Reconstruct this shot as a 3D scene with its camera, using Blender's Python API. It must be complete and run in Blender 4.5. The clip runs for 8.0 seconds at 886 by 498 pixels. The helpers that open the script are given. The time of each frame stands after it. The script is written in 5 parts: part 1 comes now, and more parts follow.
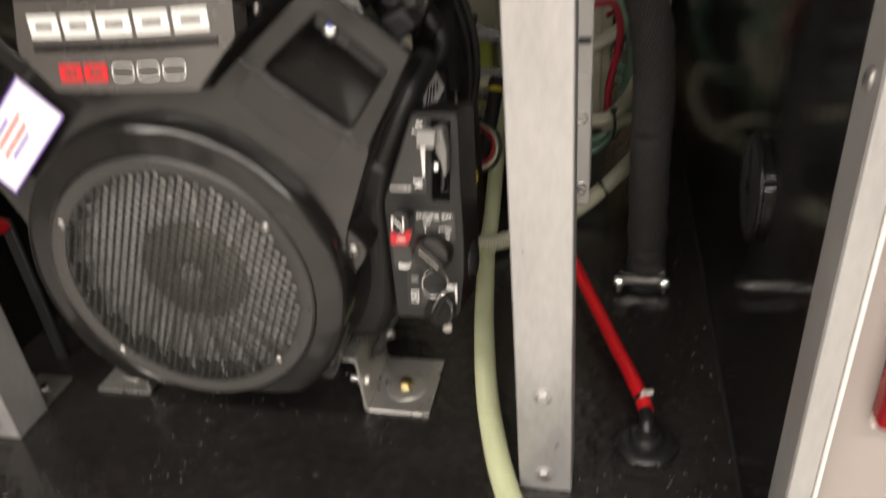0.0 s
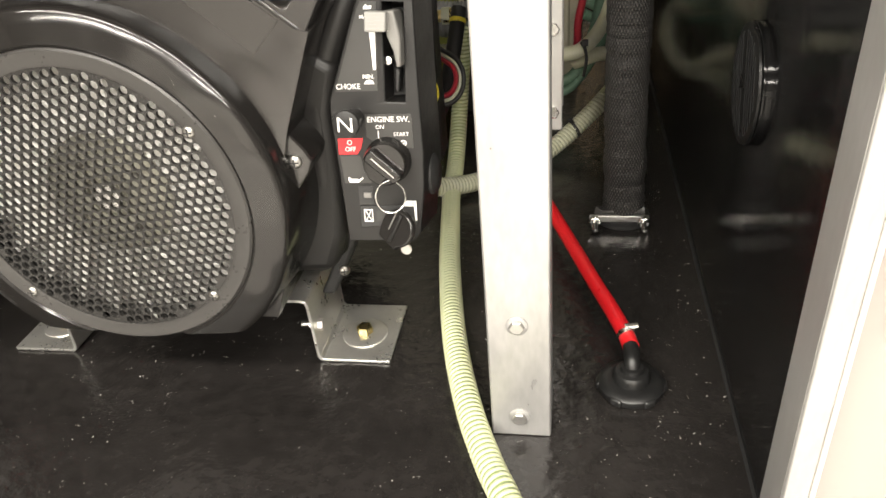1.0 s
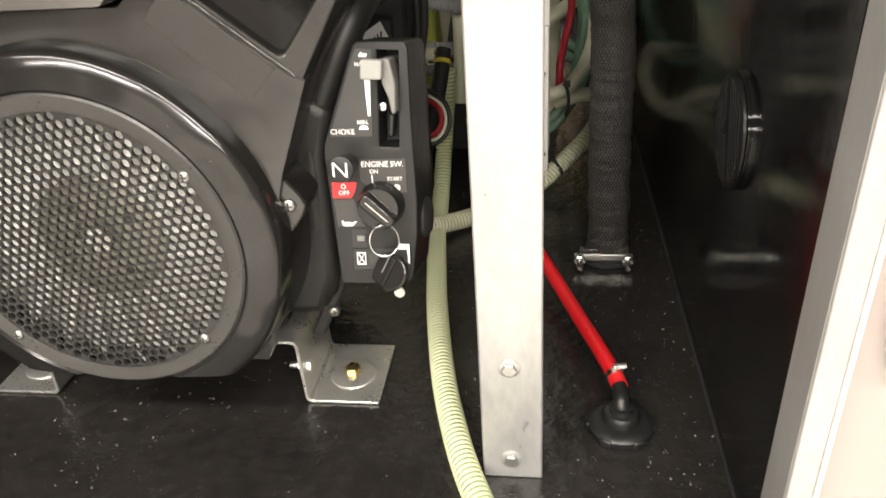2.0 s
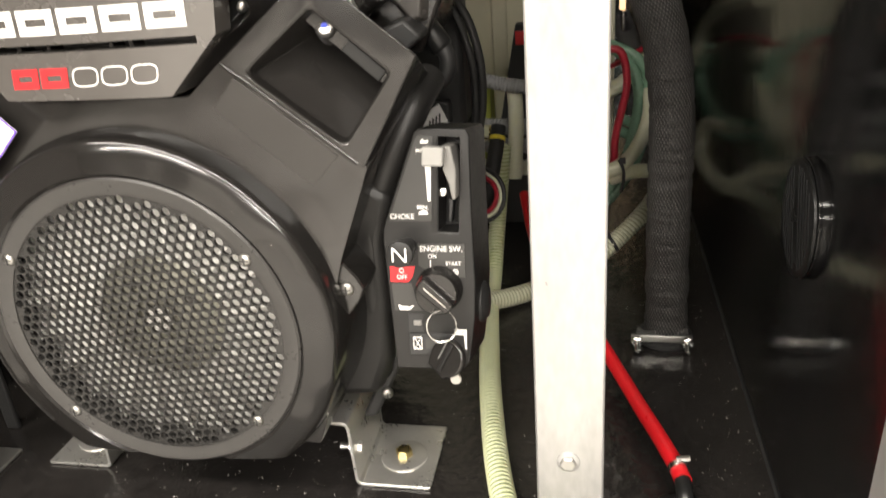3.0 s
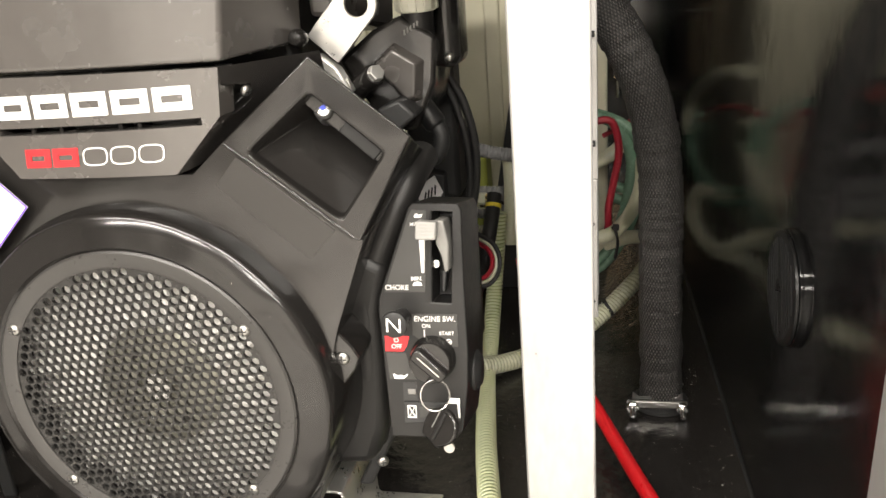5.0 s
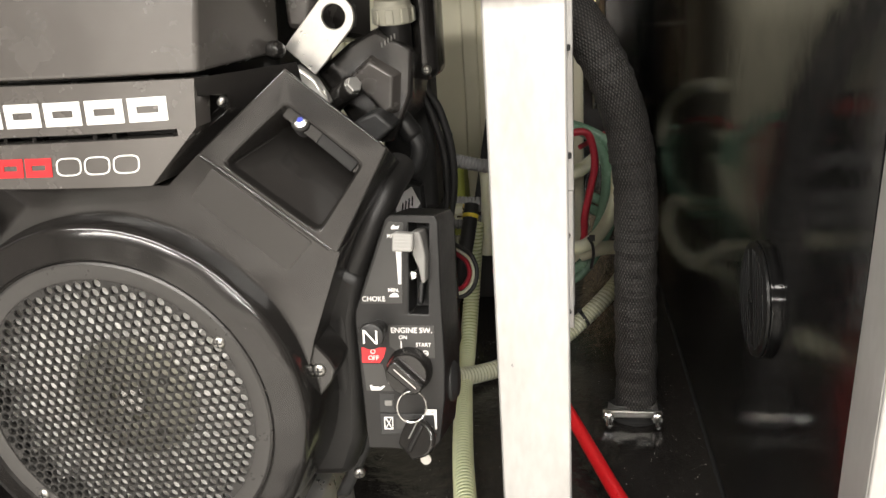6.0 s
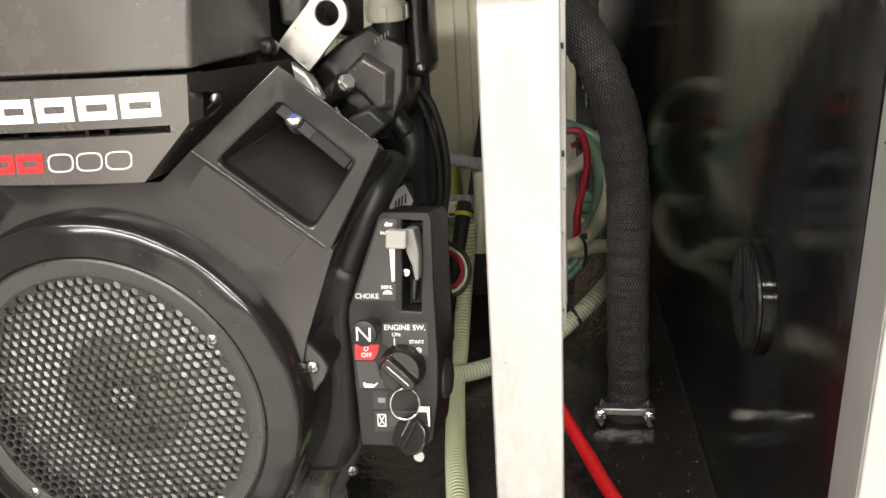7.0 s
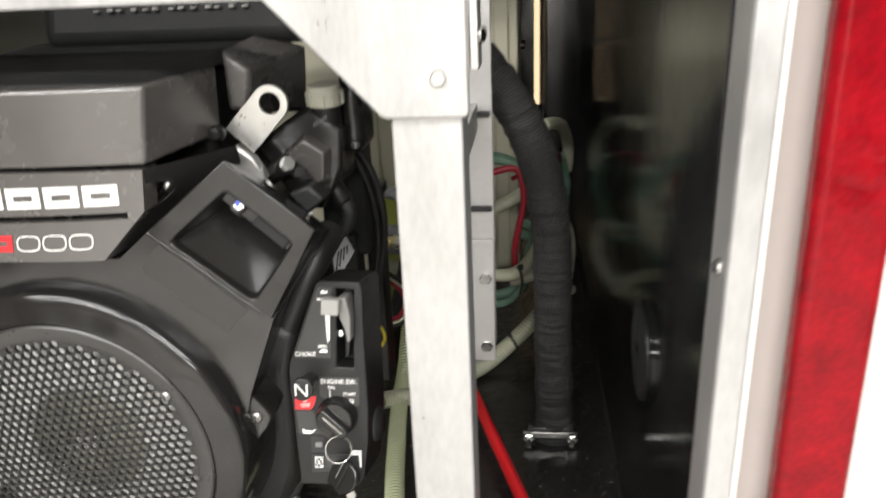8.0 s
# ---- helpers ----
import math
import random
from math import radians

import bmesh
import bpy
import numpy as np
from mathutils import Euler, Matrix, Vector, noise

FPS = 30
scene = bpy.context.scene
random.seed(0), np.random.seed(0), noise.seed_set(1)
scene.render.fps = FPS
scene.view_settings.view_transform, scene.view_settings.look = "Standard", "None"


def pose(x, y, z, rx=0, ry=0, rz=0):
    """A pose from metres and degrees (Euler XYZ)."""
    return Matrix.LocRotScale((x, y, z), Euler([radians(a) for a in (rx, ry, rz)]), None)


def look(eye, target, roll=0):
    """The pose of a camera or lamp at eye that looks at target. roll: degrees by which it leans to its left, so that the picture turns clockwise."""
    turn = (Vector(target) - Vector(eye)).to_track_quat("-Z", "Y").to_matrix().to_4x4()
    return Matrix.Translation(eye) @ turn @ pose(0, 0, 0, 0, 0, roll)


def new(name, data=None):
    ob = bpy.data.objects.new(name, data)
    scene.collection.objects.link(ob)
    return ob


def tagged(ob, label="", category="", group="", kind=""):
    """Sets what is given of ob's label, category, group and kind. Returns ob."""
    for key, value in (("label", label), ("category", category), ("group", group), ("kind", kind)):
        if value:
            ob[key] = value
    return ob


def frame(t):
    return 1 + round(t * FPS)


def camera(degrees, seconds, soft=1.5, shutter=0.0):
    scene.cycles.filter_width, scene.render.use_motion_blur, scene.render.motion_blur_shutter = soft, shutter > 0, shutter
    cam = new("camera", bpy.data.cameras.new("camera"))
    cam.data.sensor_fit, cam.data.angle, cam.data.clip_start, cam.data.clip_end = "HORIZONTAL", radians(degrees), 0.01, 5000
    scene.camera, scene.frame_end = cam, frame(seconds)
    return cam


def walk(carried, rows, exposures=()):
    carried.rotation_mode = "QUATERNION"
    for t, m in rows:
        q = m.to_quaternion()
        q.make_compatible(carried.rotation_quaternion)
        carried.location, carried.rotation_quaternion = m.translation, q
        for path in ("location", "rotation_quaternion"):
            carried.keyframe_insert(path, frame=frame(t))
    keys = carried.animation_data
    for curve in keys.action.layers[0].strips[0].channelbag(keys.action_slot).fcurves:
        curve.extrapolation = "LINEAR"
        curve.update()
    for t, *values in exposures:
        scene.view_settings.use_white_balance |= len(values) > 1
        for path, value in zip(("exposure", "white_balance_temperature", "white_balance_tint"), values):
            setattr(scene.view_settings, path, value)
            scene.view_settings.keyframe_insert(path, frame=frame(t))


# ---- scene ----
cam = camera(61.1, 8.0, 1.5, 0.55)
EXPOSURES = [(0.0, -0.52, 6500, 14), (0.3, -0.1, 6500, 12), (1.0, 0.47, 6500, 10), (2.5, 0.33, 6500, 11), (4.5, 0.55, 6500, 11), (6.0, 0.25, 6300, 11), (7.5, 0.22, 6250, 11), (8.0, 0.05, 5950, 10)]
PATH = [
    (0, (0.155, -0.022, 0.579), (-0.261, 1.65, -0.436), -5.4),
    (0.1, (0.156, -0.018, 0.549), (-0.274, 1.637, -0.487), -5.4),
    (0.2, (0.147, -0.008, 0.525), (-0.234, 1.644, -0.536), -4.7),
    (0.3, (0.147, -0.003, 0.518), (-0.216, 1.649, -0.55), -4.6),
    (0.5, (0.145, 0.005, 0.494), (-0.205, 1.662, -0.57), -4.9),
    (1, (0.146, 0.019, 0.481), (-0.184, 1.692, -0.563), -5.2),
    (2.3, (0.12, 0.018, 0.498), (-0.14, 1.763, -0.444), -3.8),
    (2.5, (0.112, 0.022, 0.501), (-0.184, 1.778, -0.409), -4.2),
    (3, (0.123, 0.031, 0.505), (-0.266, 1.813, -0.315), -4.7),
    (3.5, (0.135, 0.026, 0.516), (-0.319, 1.837, -0.202), -5.1),
    (4, (0.136, 0.025, 0.515), (-0.333, 1.845, -0.169), -5.5),
    (4.5, (0.133, 0.021, 0.517), (-0.304, 1.85, -0.164), -5.2),
    (6, (0.134, 0.018, 0.522), (-0.201, 1.878, -0.133), -4.0),
    (6.5, (0.136, 0.017, 0.521), (-0.188, 1.878, -0.133), -3.9),
    (7, (0.133, 0.017, 0.521), (-0.181, 1.879, -0.138), -3.7),
    (7.5, (0.138, 0.016, 0.522), (-0.168, 1.88, -0.137), -3.5),
    (7.7, (0.143, 0.013, 0.533), (-0.151, 1.877, -0.129), -3.3),
    (7.8, (0.165, 0.001, 0.557), (-0.126, 1.863, -0.113), -3.1),
    (7.9, (0.176, -0.018, 0.585), (-0.083, 1.845, -0.094), -3.0),
    (8, (0.178, -0.03, 0.609), (-0.048, 1.832, -0.086), -2.6),
]
walk(cam, [(t, look(eye, target, roll)) for t, eye, target, roll in PATH],
     exposures=EXPOSURES)

# ---------------------------------------------------------------- light
world = bpy.data.worlds.new("world")
scene.world = world
world.use_nodes = True
world.node_tree.nodes["Background"].inputs[0].default_value = (0.9, 0.92, 1.0, 1)
world.node_tree.nodes["Background"].inputs[1].default_value = 0.02


def strip_lamp(x, y, z, sx, sy, power):
    data = bpy.data.lights.new("added_strip_light", "AREA")
    data.shape, data.size, data.size_y, data.energy = "RECTANGLE", sx, sy, power
    data.color = (1.0, 0.94, 0.84)
    lamp = new("added_strip_light", data)
    lamp.matrix_world = pose(x, y, z)
    return lamp


# assumed lamps out of view; the far pair also brightens the pale wall
LAMPS = [(-0.75, -0.75, 1.3, 0.16, 42), (0.75, -0.75, 1.3, 0.16, 42), (-1.0, -2.7, 1.6, 0.20, 140), (1.0, -2.7, 1.6, 0.20, 140)]
CEILING = 1.75
for lx, ly, sx, sy, power in LAMPS:
    strip_lamp(lx, ly, CEILING - 0.085, sx, sy, power)


# ---------------------------------------------------------------- materials
def mat(name, colour, rough=0.5, metal=0.0, vary=0.15, scale=40.0, bump=0.0, bump_scale=300.0, coat=0.0, rough_vary=0.08, trans=0.0, sss=0.0, stretch=(1, 1, 1), clearness=0.0):
    m = bpy.data.materials.new(name)
    m.use_nodes = True
    nt = m.node_tree
    p = nt.nodes["Principled BSDF"]
    tc = nt.nodes.new("ShaderNodeTexCoord")
    mp = nt.nodes.new("ShaderNodeMapping")
    mp.inputs["Scale"].default_value = stretch
    nt.links.new(tc.outputs["Object"], mp.inputs[0])
    n1 = nt.nodes.new("ShaderNodeTexNoise")
    n1.inputs["Scale"].default_value, n1.inputs["Detail"].default_value = scale, 5
    n2 = nt.nodes.new("ShaderNodeTexNoise")
    n2.inputs["Scale"].default_value, n2.inputs["Detail"].default_value = scale * 7, 3
    for n in (n1, n2):
        nt.links.new(mp.outputs[0], n.inputs["Vector"])
    add = nt.nodes.new("ShaderNodeMath")
    add.operation = "MULTIPLY_ADD"
    add.inputs[1].default_value = 0.4
    nt.links.new(n2.outputs[0], add.inputs[0])
    half = nt.nodes.new("ShaderNodeMath")
    half.operation = "MULTIPLY"
    half.inputs[1].default_value = 0.6
    nt.links.new(n1.outputs[0], half.inputs[0])
    nt.links.new(half.outputs[0], add.inputs[2])
    mix = nt.nodes.new("ShaderNodeMix")
    mix.data_type = "RGBA"
    lo = [max(0, c * (1 - vary * 1.6)) for c in colour]
    hi = [min(1, c * (1 + vary * 1.6)) for c in colour]
    mix.inputs["A"].default_value, mix.inputs["B"].default_value = (*lo, 1), (*hi, 1)
    nt.links.new(add.outputs[0], mix.inputs["Factor"])
    nt.links.new(mix.outputs["Result"], p.inputs["Base Color"])
    rr = nt.nodes.new("ShaderNodeMapRange")
    rr.inputs["From Min"].default_value, rr.inputs["From Max"].default_value = 0.3, 0.7
    rr.inputs["To Min"].default_value, rr.inputs["To Max"].default_value = max(0.02, rough - rough_vary), min(1, rough + rough_vary)
    nt.links.new(add.outputs[0], rr.inputs[0])
    nt.links.new(rr.outputs[0], p.inputs["Roughness"])
    p.inputs["Metallic"].default_value = metal
    p.inputs["Coat Weight"].default_value = coat
    p.inputs["Transmission Weight"].default_value = trans
    p.inputs["Subsurface Weight"].default_value = sss
    if sss:
        p.inputs["Subsurface Radius"].default_value = (0.01, 0.01, 0.006)
        p.inputs["Subsurface Scale"].default_value = 0.4
    if bump:
        n3 = nt.nodes.new("ShaderNodeTexNoise")
        n3.inputs["Scale"].default_value, n3.inputs["Detail"].default_value = bump_scale, 3
        nt.links.new(mp.outputs[0], n3.inputs["Vector"])
        b = nt.nodes.new("ShaderNodeBump")
        b.inputs["Strength"].default_value, b.inputs["Distance"].default_value = bump, 0.001
        nt.links.new(n3.outputs[0], b.inputs["Height"])
        nt.links.new(b.outputs[0], p.inputs["Normal"])
    return m


def lacquer(name, colour, rough, wave, wave_scale, dust, dust_scale=140.0, vary=0.3, swell=0.0, patch_scale=14.0, patch_from=0.30):
    """Glossy black coating with a wavy skin and specks of dust and filings."""
    m = mat(name, colour, rough, vary=vary, scale=9, rough_vary=0.06 if vary > 0.2 else 0.02)
    nt = m.node_tree
    p = nt.nodes["Principled BSDF"]
    tc = nt.nodes["Texture Coordinate"]
    wav = nt.nodes.new("ShaderNodeTexNoise")
    wav.inputs["Scale"].default_value, wav.inputs["Detail"].default_value = wave_scale, 4
    nt.links.new(tc.outputs["Object"], wav.inputs["Vector"])
    b = nt.nodes.new("ShaderNodeBump")
    b.inputs["Strength"].default_value, b.inputs["Distance"].default_value = wave, 0.004
    nt.links.new(wav.outputs[0], b.inputs["Height"])
    nt.links.new(b.outputs[0], p.inputs["Normal"])
    if swell:
        slow = nt.nodes.new("ShaderNodeTexNoise")
        slow.inputs["Scale"].default_value, slow.inputs["Detail"].default_value = 11, 1
        nt.links.new(tc.outputs["Object"], slow.inputs["Vector"])
        b2 = nt.nodes.new("ShaderNodeBump")
        b2.inputs["Strength"].default_value, b2.inputs["Distance"].default_value = swell, 0.02
        nt.links.new(slow.outputs[0], b2.inputs["Height"])
        nt.links.new(b2.outputs[0], b.inputs["Normal"])
    vor = nt.nodes.new("ShaderNodeTexVoronoi")
    vor.inputs["Scale"].default_value = dust_scale
    nt.links.new(tc.outputs["Object"], vor.inputs["Vector"])
    patch = nt.nodes.new("ShaderNodeTexNoise")
    patch.inputs["Scale"].default_value, patch.inputs["Detail"].default_value = patch_scale, 6
    nt.links.new(tc.outputs["Object"], patch.inputs["Vector"])
    lim = nt.nodes.new("ShaderNodeMapRange")
    lim.inputs["From Min"].default_value, lim.inputs["From Max"].default_value = patch_from, 0.80
    lim.inputs["To Min"].default_value, lim.inputs["To Max"].default_value = 0.0, dust
    nt.links.new(patch.outputs[0], lim.inputs[0])
    spot = nt.nodes.new("ShaderNodeMath")
    spot.operation = "LESS_THAN"
    nt.links.new(vor.outputs["Distance"], spot.inputs[0])
    nt.links.new(lim.outputs[0], spot.inputs[1])
    mix = nt.nodes.new("ShaderNodeMix")
    mix.data_type = "RGBA"
    old = p.inputs["Base Color"].links[0].from_socket
    fine = nt.nodes.new("ShaderNodeTexVoronoi")
    fine.inputs["Scale"].default_value = dust_scale * 2.3
    nt.links.new(tc.outputs["Object"], fine.inputs["Vector"])
    fine_spot = nt.nodes.new("ShaderNodeMath")
    fine_spot.operation = "LESS_THAN"
    nt.links.new(fine.outputs["Distance"], fine_spot.inputs[0])
    nt.links.new(lim.outputs[0], fine_spot.inputs[1])
    both = nt.nodes.new("ShaderNodeMath")
    both.operation = "MAXIMUM"
    nt.links.new(spot.outputs[0], both.inputs[0])
    nt.links.new(fine_spot.outputs[0], both.inputs[1])
    # only some cells hold a speck, so that they lie unevenly
    pick = nt.nodes.new("ShaderNodeMath")
    pick.operation = "GREATER_THAN"
    pick.inputs[1].default_value = 0.73
    nt.links.new(vor.outputs["Color"], pick.inputs[0])
    some = nt.nodes.new("ShaderNodeMath")
    some.operation = "MULTIPLY"
    nt.links.new(both.outputs[0], some.inputs[0])
    nt.links.new(pick.outputs[0], some.inputs[1])
    nt.links.new(some.outputs[0], mix.inputs["Factor"])
    nt.links.new(old, mix.inputs["A"])
    mix.inputs["B"].default_value = (0.62, 0.6, 0.56, 1)
    nt.links.new(mix.outputs["Result"], p.inputs["Base Color"])
    return m


def braid_material():
    m = mat("braided_sleeve", (0.022, 0.021, 0.02), 0.55, vary=0.4, scale=60)
    nt = m.node_tree
    p = nt.nodes["Principled BSDF"]
    uv = nt.nodes.new("ShaderNodeUVMap")
    waves = []
    for turn in (27, -27):
        mp = nt.nodes.new("ShaderNodeMapping")
        mp.inputs["Rotation"].default_value = (0, 0, radians(turn))
        nt.links.new(uv.outputs[0], mp.inputs[0])
        w = nt.nodes.new("ShaderNodeTexWave")
        w.inputs["Scale"].default_value = 96
        w.inputs["Distortion"].default_value = 1.6
        w.inputs["Detail Scale"].default_value = 0.3
        nt.links.new(mp.outputs[0], w.inputs["Vector"])
        waves.append(w)
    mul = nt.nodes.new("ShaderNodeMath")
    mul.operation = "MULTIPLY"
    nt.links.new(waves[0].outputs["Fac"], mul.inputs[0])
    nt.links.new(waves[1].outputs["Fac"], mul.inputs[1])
    b = nt.nodes.new("ShaderNodeBump")
    b.inputs["Strength"].default_value, b.inputs["Distance"].default_value = 0.9, 0.0015
    nt.links.new(mul.outputs[0], b.inputs["Height"])
    # wrinkles across the sleeve
    tc = nt.nodes["Texture Coordinate"]
    squeeze = nt.nodes.new("ShaderNodeMapping")
    squeeze.inputs["Scale"].default_value = (22, 22, 75)
    nt.links.new(tc.outputs["Object"], squeeze.inputs[0])
    fold = nt.nodes.new("ShaderNodeTexNoise")
    fold.inputs["Scale"].default_value, fold.inputs["Detail"].default_value = 1.0, 3
    nt.links.new(squeeze.outputs[0], fold.inputs["Vector"])
    b2 = nt.nodes.new("ShaderNodeBump")
    b2.inputs["Strength"].default_value, b2.inputs["Distance"].default_value = 0.8, 0.006
    nt.links.new(fold.outputs[0], b2.inputs["Height"])
    nt.links.new(b2.outputs[0], b.inputs["Normal"])
    nt.links.new(b.outputs[0], p.inputs["Normal"])
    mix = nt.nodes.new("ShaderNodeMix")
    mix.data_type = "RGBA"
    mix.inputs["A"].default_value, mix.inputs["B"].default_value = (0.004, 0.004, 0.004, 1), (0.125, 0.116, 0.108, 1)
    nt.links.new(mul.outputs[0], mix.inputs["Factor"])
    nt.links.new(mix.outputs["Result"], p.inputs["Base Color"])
    return m


FLOOR = lacquer("floor_coating", (0.0140, 0.0126, 0.0119), 0.21, 0.48, 60, 0.22, 170, vary=1.0, patch_scale=4.5, patch_from=0.28)
WALL_BLACK = lacquer("wall_coating", (0.007, 0.0068, 0.0072), 0.135, 0.09, 22, 0.06, 110)
WALL_BLACK.node_tree.nodes["Principled BSDF"].inputs["IOR"].default_value = 1.72
CREAM = mat("cream_paint", (0.66, 0.63, 0.48), 0.45, vary=0.06, scale=6, bump=0.1, bump_scale=80)
ALU = mat("brushed_aluminium", (0.45, 0.443, 0.434), 0.40, 0.5, vary=0.25, scale=30, bump=0.12, bump_scale=160, rough_vary=0.14, stretch=(1, 1, 0.35))
ALU_DARK = mat("mill_aluminium", (0.55, 0.54, 0.52), 0.35, 0.9, vary=0.12, scale=20, bump=0.1, bump_scale=200)
UPRIGHT_GREY = mat("dull_aluminium", (0.50, 0.49, 0.475), 0.5, 0.6, vary=0.12, scale=20, bump=0.1, bump_scale=200)
ZINC = mat("zinc_plate", (0.70, 0.69, 0.66), 0.33, 0.85, vary=0.12, scale=30, bump=0.06, bump_scale=150, rough_vary=0.12)
STEEL = mat("bright_steel", (0.75, 0.74, 0.72), 0.22, 1.0, vary=0.12, scale=80)
BRASS = mat("yellow_zinc", (0.83, 0.66, 0.30), 0.28, 1.0, vary=0.15, scale=90)
PLASTIC = lacquer("black_plastic", (0.019, 0.0176, 0.0164), 0.22, 0.012, 150, 0.05, 170, 0.10, 0.6)
PLASTIC_SATIN = lacquer("satin_black_plastic", (0.014, 0.0130, 0.0122), 0.17, 0.012, 150, 0.05, 170, 0.10, 0.6)
PLASTIC.node_tree.nodes["Principled BSDF"].inputs["Specular IOR Level"].default_value = 0.7
PLASTIC_PAD = mat("smooth_black_pad", (0.030, 0.028, 0.026), 0.36, vary=0.08, scale=25, bump=0.03, bump_scale=1800)
PLASTIC_MATTE = mat("matte_black_plastic", (0.013, 0.0125, 0.012), 0.40, vary=0.15, scale=25, bump=0.08, bump_scale=1800)
PLASTIC_MATTE.node_tree.nodes["Principled BSDF"].inputs["Specular IOR Level"].default_value = 0.35
COVER_GREY = mat("charcoal_cover", (0.075, 0.069, 0.064), 0.24, 0.0, vary=0.10, scale=10, bump=0.03, bump_scale=1600)
COVER_GREY.node_tree.nodes["Principled BSDF"].inputs["Specular IOR Level"].default_value = 1.0
RUBBER = mat("black_rubber", (0.018, 0.018, 0.018), 0.55, vary=0.25, scale=40, bump=0.15, bump_scale=700)
HOOD_BLACK = mat("flat_black", (0.006, 0.006, 0.006), 0.6, vary=0.3, scale=40, bump=0.2, bump_scale=500)
DARK = mat("dark_casting", (0.02, 0.02, 0.02), 0.5, vary=0.3, scale=40, bump=0.3, bump_scale=500)
SCREEN = mat("screen_grey", (0.022, 0.021, 0.020), 0.26, 0.1, vary=0.15, scale=40, bump=0.05, bump_scale=900)
# rim grey lifted above the screen's, painting in its gloss
RIM_GLOSS = mat("rim_gloss_grey", (0.045, 0.043, 0.041), 0.32, 0.1, vary=0.15, scale=40, bump=0.05, bump_scale=900)
HUB_GREY = mat("hub_grey", (0.30, 0.295, 0.25), 0.35, 0.5, vary=0.4, scale=60)
SCREW = mat("screw_steel", (0.42, 0.41, 0.39), 0.36, 1.0, vary=0.15, scale=90)
FAN_BACK = mat("flywheel_casting", (0.72, 0.70, 0.66), 0.45, 0.0, vary=0.3, scale=40)
FAN = mat("fan_casting", (0.86, 0.84, 0.80), 0.40, 0.0, vary=0.15, scale=50)
WHITE_INK = mat("white_ink", (0.82, 0.81, 0.78), 0.5, vary=0.04, scale=200)
RED_INK = mat("red_ink", (0.62, 0.02, 0.025), 0.45, vary=0.08, scale=100)
LABEL_GREY = mat("label_film", (0.035, 0.034, 0.032), 0.38, vary=0.08, scale=60)
LEVER_LIGHT = mat("lever_grip_plastic", (0.29, 0.285, 0.27), 0.4, vary=0.05, scale=80)
LEVER_GREY = mat("lever_plastic", (0.17, 0.165, 0.155), 0.42, vary=0.06, scale=80)
PAPER = mat("tag_paper", (0.82, 0.80, 0.80), 0.4, vary=0.03, scale=60)
PURPLE = mat("purple_ink", (0.16, 0.07, 0.50), 0.45, vary=0.06, scale=90)
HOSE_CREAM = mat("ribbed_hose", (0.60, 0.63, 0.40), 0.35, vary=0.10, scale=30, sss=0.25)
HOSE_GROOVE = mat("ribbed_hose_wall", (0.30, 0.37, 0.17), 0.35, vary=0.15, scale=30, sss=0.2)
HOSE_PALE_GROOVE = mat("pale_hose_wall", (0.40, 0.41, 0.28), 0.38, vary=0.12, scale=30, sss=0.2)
HOSE_PALE = mat("pale_hose", (0.62, 0.62, 0.47), 0.38, vary=0.10, scale=30, sss=0.2)
HOSE_GREEN = mat("green_hose", (0.20, 0.34, 0.24), 0.25, vary=0.15, scale=30)
HOSE_GREY = mat("grey_conduit", (0.25, 0.25, 0.25), 0.45, vary=0.12, scale=60)
RED_RUBBER = mat("red_hose", (0.66, 0.012, 0.018), 0.33, vary=0.10, scale=40)
RED_CABLE = mat("red_cable", (0.36, 0.014, 0.03), 0.4, vary=0.10, scale=40)
YELLOW = mat("yellow_band", (0.75, 0.62, 0.05), 0.4, vary=0.08, scale=60)
OLIVE = mat("yellow_green_plastic", (0.30, 0.33, 0.06), 0.45, vary=0.12, scale=30)
BLUE = mat("blue_mark", (0.03, 0.05, 0.45), 0.4, vary=0.08, scale=100)
CAP = mat("pale_cap", (0.45, 0.44, 0.36), 0.45, vary=0.08, scale=60, bump=0.1)
FITTING = mat("black_fitting_plastic", (0.012, 0.012, 0.012), 0.36, vary=0.2, scale=60, bump=0.06, bump_scale=900)
VENT_BLACK = mat("dull_black_cap", (0.008, 0.008, 0.008), 0.34, vary=0.2, scale=40)
VENT_BLACK.node_tree.nodes["Principled BSDF"].inputs["Specular IOR Level"].default_value = 0.2
GLOSS_BLACK = mat("gloss_black_plastic", (0.008, 0.008, 0.008), 0.14, vary=0.2, scale=40)
ROOF_GREY = mat("roof_fill_grey", (0.55, 0.54, 0.52), 0.5, vary=0.06, scale=8)
WHITE_PAINT = mat("white_paint", (0.80, 0.78, 0.74), 0.4, vary=0.03, scale=8)
BODY_WHITE = mat("beige_body_paint", (0.36, 0.320, 0.297), 0.35, vary=0.03, scale=8)
LENS_RED = mat("red_lens", (0.115, 0.0008, 0.003), 0.20, vary=1.6, scale=48, bump=1.0, bump_scale=80)
LENS_RED.node_tree.nodes["Principled BSDF"].inputs["Specular IOR Level"].default_value = 0.2
ROOM_DARK = mat("room_brick_paint", (0.19, 0.178, 0.168), 0.8, vary=0.12, scale=3, bump=0.2, bump_scale=40)
ROOM_REFLECTOR = mat("room_reflector_paint", (0.80, 0.77, 0.73), 0.8, vary=0.06, scale=3, bump=0.2, bump_scale=40)
ROOM_FLOOR = mat("room_bounce_floor", (0.56, 0.54, 0.51), 0.6, vary=0.15, scale=5, bump=0.2, bump_scale=60)
BRAID = braid_material()
